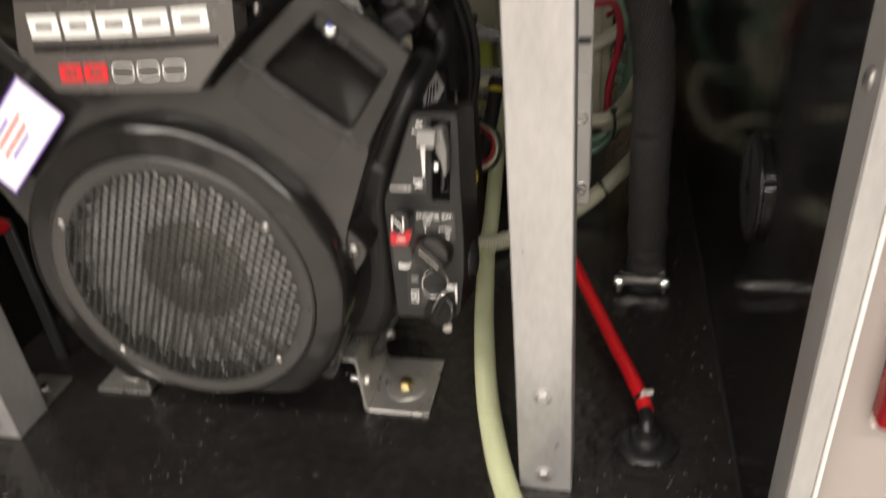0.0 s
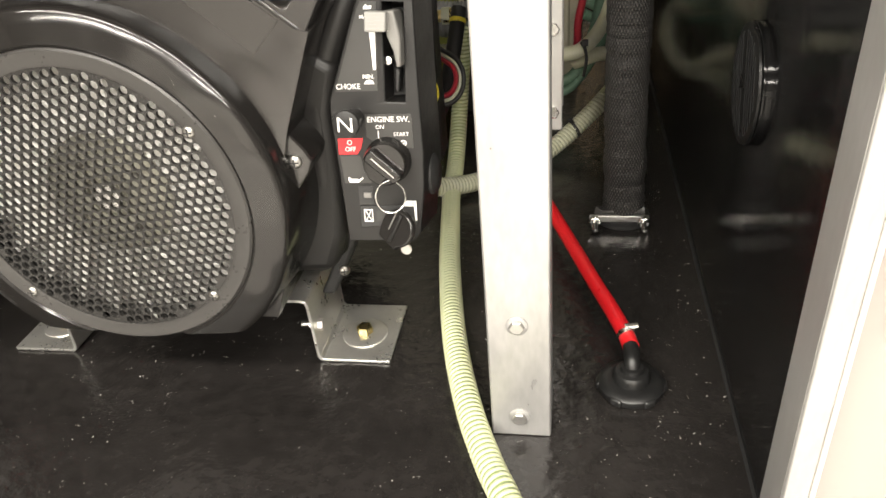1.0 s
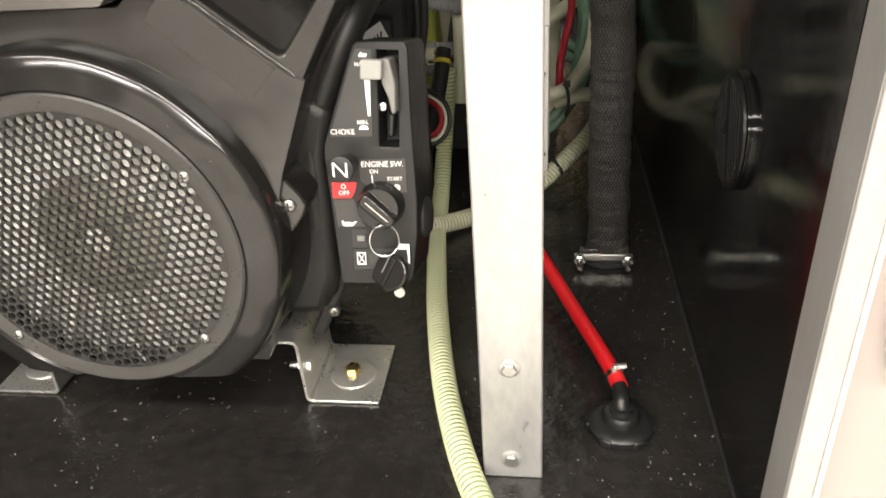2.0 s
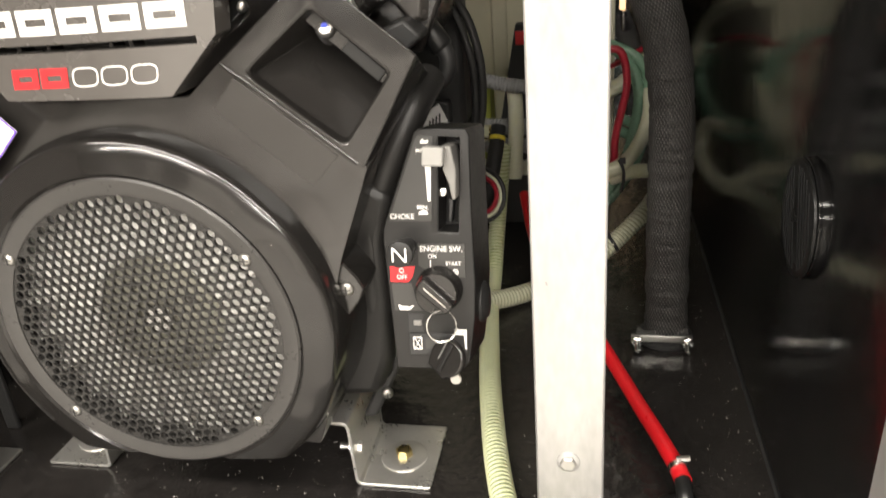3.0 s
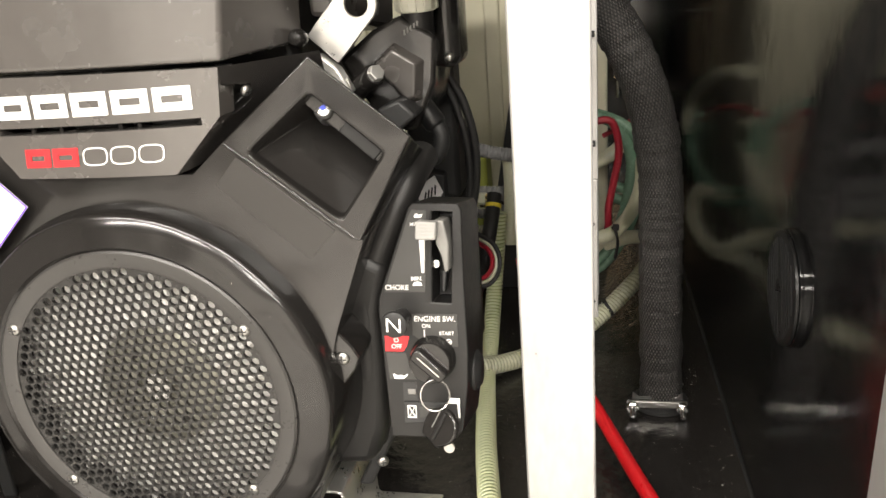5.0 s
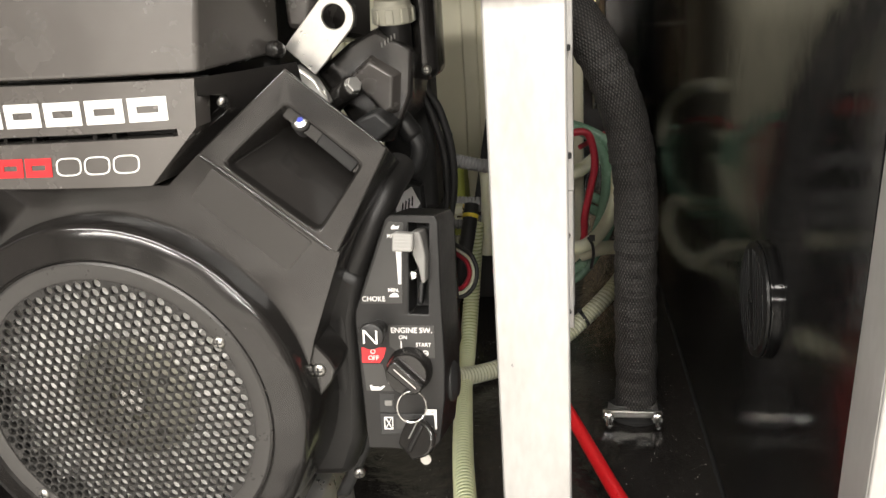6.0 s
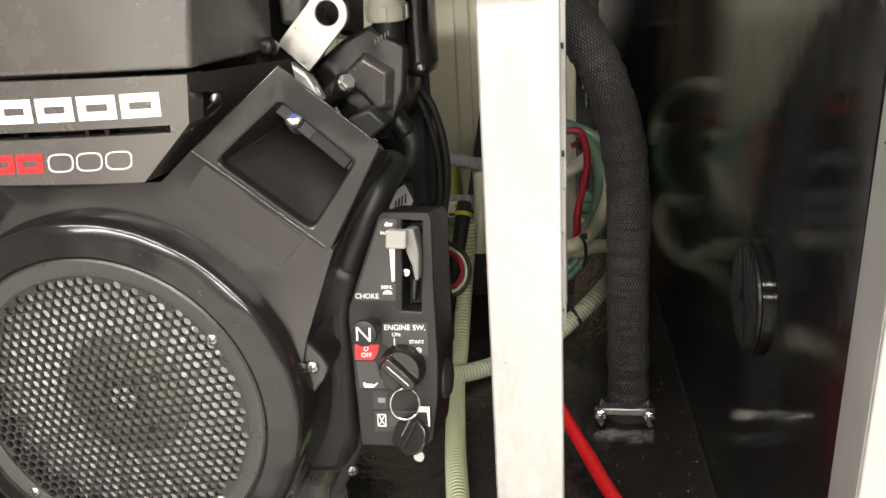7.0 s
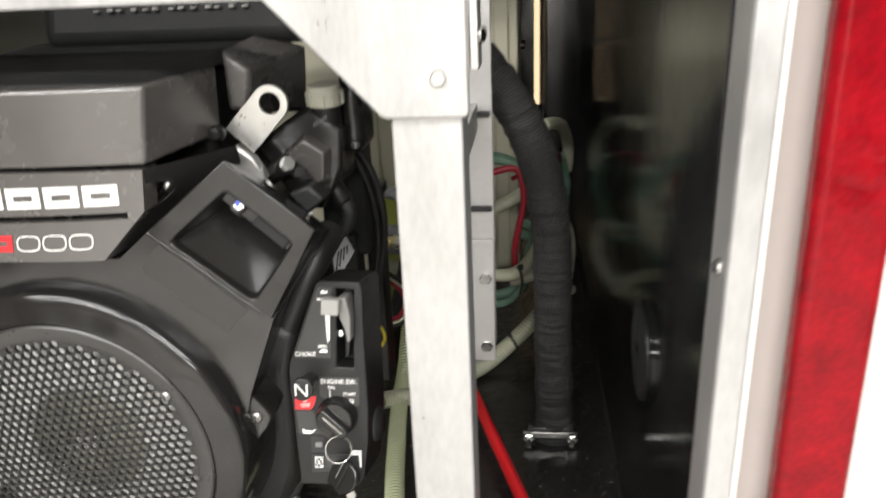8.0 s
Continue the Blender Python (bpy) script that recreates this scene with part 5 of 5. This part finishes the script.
def wire_loop(name, r, thick, material, label):
    """A wire that comes from behind the engine and bends round in an arc."""
    bend = [(LOOP[0] + r * math.cos(radians(a)), LOOP[1] + 0.0002 * a, LOOP[2] + r * 1.25 * math.sin(radians(a))) for a in (75, 45, 15, -15, -45, -75, -105)]
    start = [(LOOP[0] - 0.045, 1.02, LOOP[2] + r * 1.25 + 0.012), (LOOP[0] - 0.014, 0.985, LOOP[2] + r * 1.25 + 0.003)]
    hose(name, start + bend + [(LOOP[0] - 0.035, 0.93, LOOP[2] - r - 0.012)], thick, material, label, "wire", seg=10)


wire_loop("red_wire", 0.0125, 0.0032, RED_CABLE, "red insulated wire bent round in a loop")
wire_loop("grey_wire", 0.0180, 0.0024, HOSE_PALE, "pale grey insulated wire bent round in a loop")
wire_loop("black_wire", 0.0225, 0.0030, RUBBER, "black insulated wire bent round in a loop")
hose("yellow_wire", [(0.004, 0.70, 0.252), (0.013, 0.70, 0.249), (0.019, 0.70, 0.240), (0.020, 0.70, 0.229), (0.013, 0.70, 0.219), (0.008, 0.70, 0.216)], 0.0019, YELLOW, "thin yellow wire loop", "wire", seg=8)
hose("blue_wire", [(0.004, 0.704, 0.243), (0.010, 0.704, 0.240), (0.013, 0.704, 0.233), (0.009, 0.704, 0.225)], 0.0018, BLUE, "thin blue wire loop", "wire", seg=8)

hose("black_cable", [(-0.006, 0.75, 0.47), (-0.007, 0.75, 0.438), (0.0075, 0.753, 0.409), (0.0165, 0.755, 0.370), (0.0165, 0.757, 0.330), (0.010, 0.76, 0.295), (0.002, 0.76, 0.255), (-0.002, 0.75, 0.21)], 0.0042, RUBBER, "thin black cable looping down", "cable", seg=10)
hose("black_cable", [(-0.010, 0.745, 0.46), (-0.010, 0.745, 0.434), (0.001, 0.748, 0.404), (0.0095, 0.75, 0.368), (0.0105, 0.752, 0.330), (0.005, 0.755, 0.290), (-0.004, 0.76, 0.25)], 0.0036, RUBBER, "thin black cable looping down", "cable", seg=10)
collar = thing("hose_collar", "grey-black rubber collar on the elbow hose", "collar")
part("collar", turned([(0.0075, -0.014), (0.0098, -0.013), (0.0102, 0.008), (0.0085, 0.011), (0.0074, 0.0115)], axis((-0.0065, 0.6622, 0.4085), (0.52, -0.1, -0.75)), 24), FITTING, collar)
hose("elbow_hose", [(-0.018, 0.668, 0.421), (-0.006, 0.662, 0.408), (0.003, 0.66, 0.394), (0.001, 0.66, 0.379), (-0.008, 0.66, 0.370), (-0.022, 0.66, 0.3685), (-0.04, 0.66, 0.371)], 0.0072, RUBBER, "grey-black rubber elbow hose", seg=16)
solenoid = thing("relay_box", "black plastic relay box behind the engine", "relay box")
part("housing", box(-0.022, -0.003, 0.83, 0.87, 0.10, 0.352), PLASTIC_MATTE, solenoid, bevel=0.003)
part("lid", box(-0.026, 0.001, 0.826, 0.874, 0.3525, 0.366), PLASTIC_MATTE, solenoid, bevel=0.003)
sticker = thing("sticker_block", "black part with a white printed sticker", "engine part")
part("block", loft([(-0.068, 0.76, 0.20), (-0.018, 0.76, 0.20), (-0.018, 0.76, 0.33), (-0.052, 0.76, 0.338)], [(-0.068, 0.80, 0.20), (-0.018, 0.80, 0.20), (-0.018, 0.80, 0.33), (-0.052, 0.80, 0.338)]), DARK, sticker, bevel=0.002)
part("sticker", plate([(-0.045, 0.272), (-0.020, 0.312), (-0.028, 0.330), (-0.047, 0.318)], 0.7588, 0.7595), PAPER, sticker, "white printed sticker", smooth=0)
for i in range(4):
    part("print_bar", plate([(-0.0445 + i * 0.005, 0.286 + i * 0.008), (-0.0430 + i * 0.005, 0.285 + i * 0.008), (-0.0375 + i * 0.0035, 0.312 + i * 0.0025), (-0.039 + i * 0.0035, 0.313 + i * 0.0025)], 0.7582, 0.7587), DARK, sticker, smooth=0)
jug = thing("jug", "yellow-green plastic container with a black cap by the rear wall", "container")
part("body", loft([(-0.115, 1.27, 0.0), (-0.044, 1.27, 0.0), (-0.044, 1.36, 0.0), (-0.115, 1.36, 0.0)], [(-0.105, 1.285, 0.225), (-0.049, 1.285, 0.225), (-0.049, 1.35, 0.225), (-0.105, 1.35, 0.225)]), OLIVE, jug, bevel=0.008)
wedge = thing("warning_triangle", "dark folded wedge with a red stripe", "wedge")
part("wedge", loft([(-0.060, 1.24, 0.0), (0.07, 1.24, 0.0), (0.07, 1.24, 0.335), (0.003, 1.24, 0.335)], [(-0.060, 1.265, 0.0), (0.07, 1.265, 0.0), (0.07, 1.265, 0.335), (0.003, 1.265, 0.335)]), RUBBER, wedge, bevel=0.002)
part("stripe", box(0.003, 0.07, 1.237, 1.2395, 0.304, 0.325), RED_RUBBER, wedge, "red stripe")

# coil of hoses at the right rear, stuffed between the cabinet and the side wall
hose("red_cable", [(0.08, 1.16, 0.280), (0.101, 1.15, 0.293), (0.143, 1.15, 0.306), (0.161, 1.15, 0.303), (0.169, 1.15, 0.281), (0.171, 1.15, 0.251), (0.164, 1.15, 0.213), (0.156, 1.15, 0.173), (0.152, 1.15, 0.13), (0.12, 1.16, 0.11)], 0.0056, RED_CABLE, "red insulated battery cable bent round", "cable", seg=14)
hose("red_cable", [(0.150, 1.25, 0.262), (0.190, 1.24, 0.285), (0.215, 1.30, 0.290), (0.235, 1.40, 0.270), (0.245, 1.48, 0.235)], 0.0042, RED_CABLE, "red insulated battery cable in the coil", "cable", seg=12)
for dx, r0 in ((0.0, 0.0085), (0.016, 0.008)):
    hose("green_hose", [(0.07, 1.22 + dx, 0.30), (0.125, 1.22 + dx, 0.305), (0.172 + dx, 1.22, 0.280), (0.192 + dx, 1.22, 0.232), (0.188 + dx, 1.22, 0.170), (0.172 + dx, 1.21, 0.115), (0.148, 1.20, 0.073 - dx), (0.11, 1.20, 0.065 - dx), (0.08, 1.21, 0.09)], r0, HOSE_GREEN, "clear green hose coiled behind the post", "hose", "green hoses", seg=14)
for k in range(2):
    d = 0.022 * k
    hose("green_hose", [(0.165, 1.28, 0.150 + d), (0.205, 1.30, 0.128 + d), (0.232, 1.36, 0.118 + d), (0.250, 1.45, 0.130 + d), (0.258, 1.53 - d, 0.185), (0.245, 1.50 - d, 0.245)], 0.0085, HOSE_GREEN, "clear green hose coiled beside the cabinet", "hose", "green hoses", seg=12)
hose("pale_hose", [(0.205, 1.30, 0.345), (0.222, 1.345, 0.340), (0.242, 1.43, 0.318), (0.257, 1.51, 0.275), (0.262, 1.54, 0.230), (0.258, 1.53, 0.200)], 0.0115, HOSE_PALE, "pale cream hose coiled down beside the cabinet", seg=14)
hose("pale_hose", [(0.09, 1.10, 0.155), (0.125, 1.105, 0.140), (0.158, 1.11, 0.142), (0.186, 1.13, 0.165), (0.205, 1.17, 0.20), (0.21, 1.24, 0.24)], 0.0105, HOSE_PALE, "pale cream hose tied with a black band", seg=14)
hose("pale_hose", [(0.07, 1.26, 0.175), (0.12, 1.26, 0.205), (0.17, 1.26, 0.235), (0.21, 1.27, 0.28)], 0.0115, HOSE_PALE, "pale cream hose running up", seg=14)
hose("pale_hose", [(0.15, 1.14, 0.115), (0.19, 1.13, 0.130), (0.225, 1.14, 0.12), (0.25, 1.18, 0.08)], 0.0105, HOSE_PALE, "pale cream hose behind the conduit", seg=14)
tie2 = thing("cable_tie", "black cable tie round the hose bundle", "cable tie")
part("band", tube([(0.160, 1.098, 0.158), (0.166, 1.095, 0.148), (0.168, 1.097, 0.130), (0.164, 1.10, 0.105)], 0.0022, seg=8), RUBBER, tie2)
part("head", box(0.161, 0.170, 1.092, 1.098, 0.153, 0.162), RUBBER, tie2, bevel=0.001)
# red filter at the engine's left
filt = thing("red_canister", "small red canister beside the engine", "canister")
part("can", turned([(0, 0), (0.008, 0.002), (0.009, 0.006), (0.009, 0.040), (0.007, 0.044), (0, 0.045)], axis((-0.528, 0.625, 0.198), (0, -0.6, 0.4)), 28), RED_RUBBER, filt)
part("bracket", box(-0.536, -0.520, 0.625, 0.631, 0.0, 0.205), DARK, filt, bevel=0.002)
# dark hood part above the engine
hood = thing("muffler_guard", "black ribbed guard over the engine's rear", "guard")
part("guard", loft([(-0.310, 0.70, 0.549), (0.01, 0.70, 0.549), (0.01, 0.72, 0.68), (-0.30, 0.72, 0.68)], [(-0.310, 1.0, 0.549), (0.01, 1.0, 0.549), (0.01, 1.0, 0.68), (-0.30, 1.0, 0.68)]), HOOD_BLACK, hood, bevel=0.018, segments=4)
for i in range(13):
    gx = -0.245 + i * 0.0125 + 0.002 * math.sin(i * 2.3)
    part("slot_edge", box(gx, gx + 0.0055, 0.7005, 0.7085, 0.5850, 0.5866 + 0.001 * (i % 2)), ALU_DARK, hood, smooth=0)
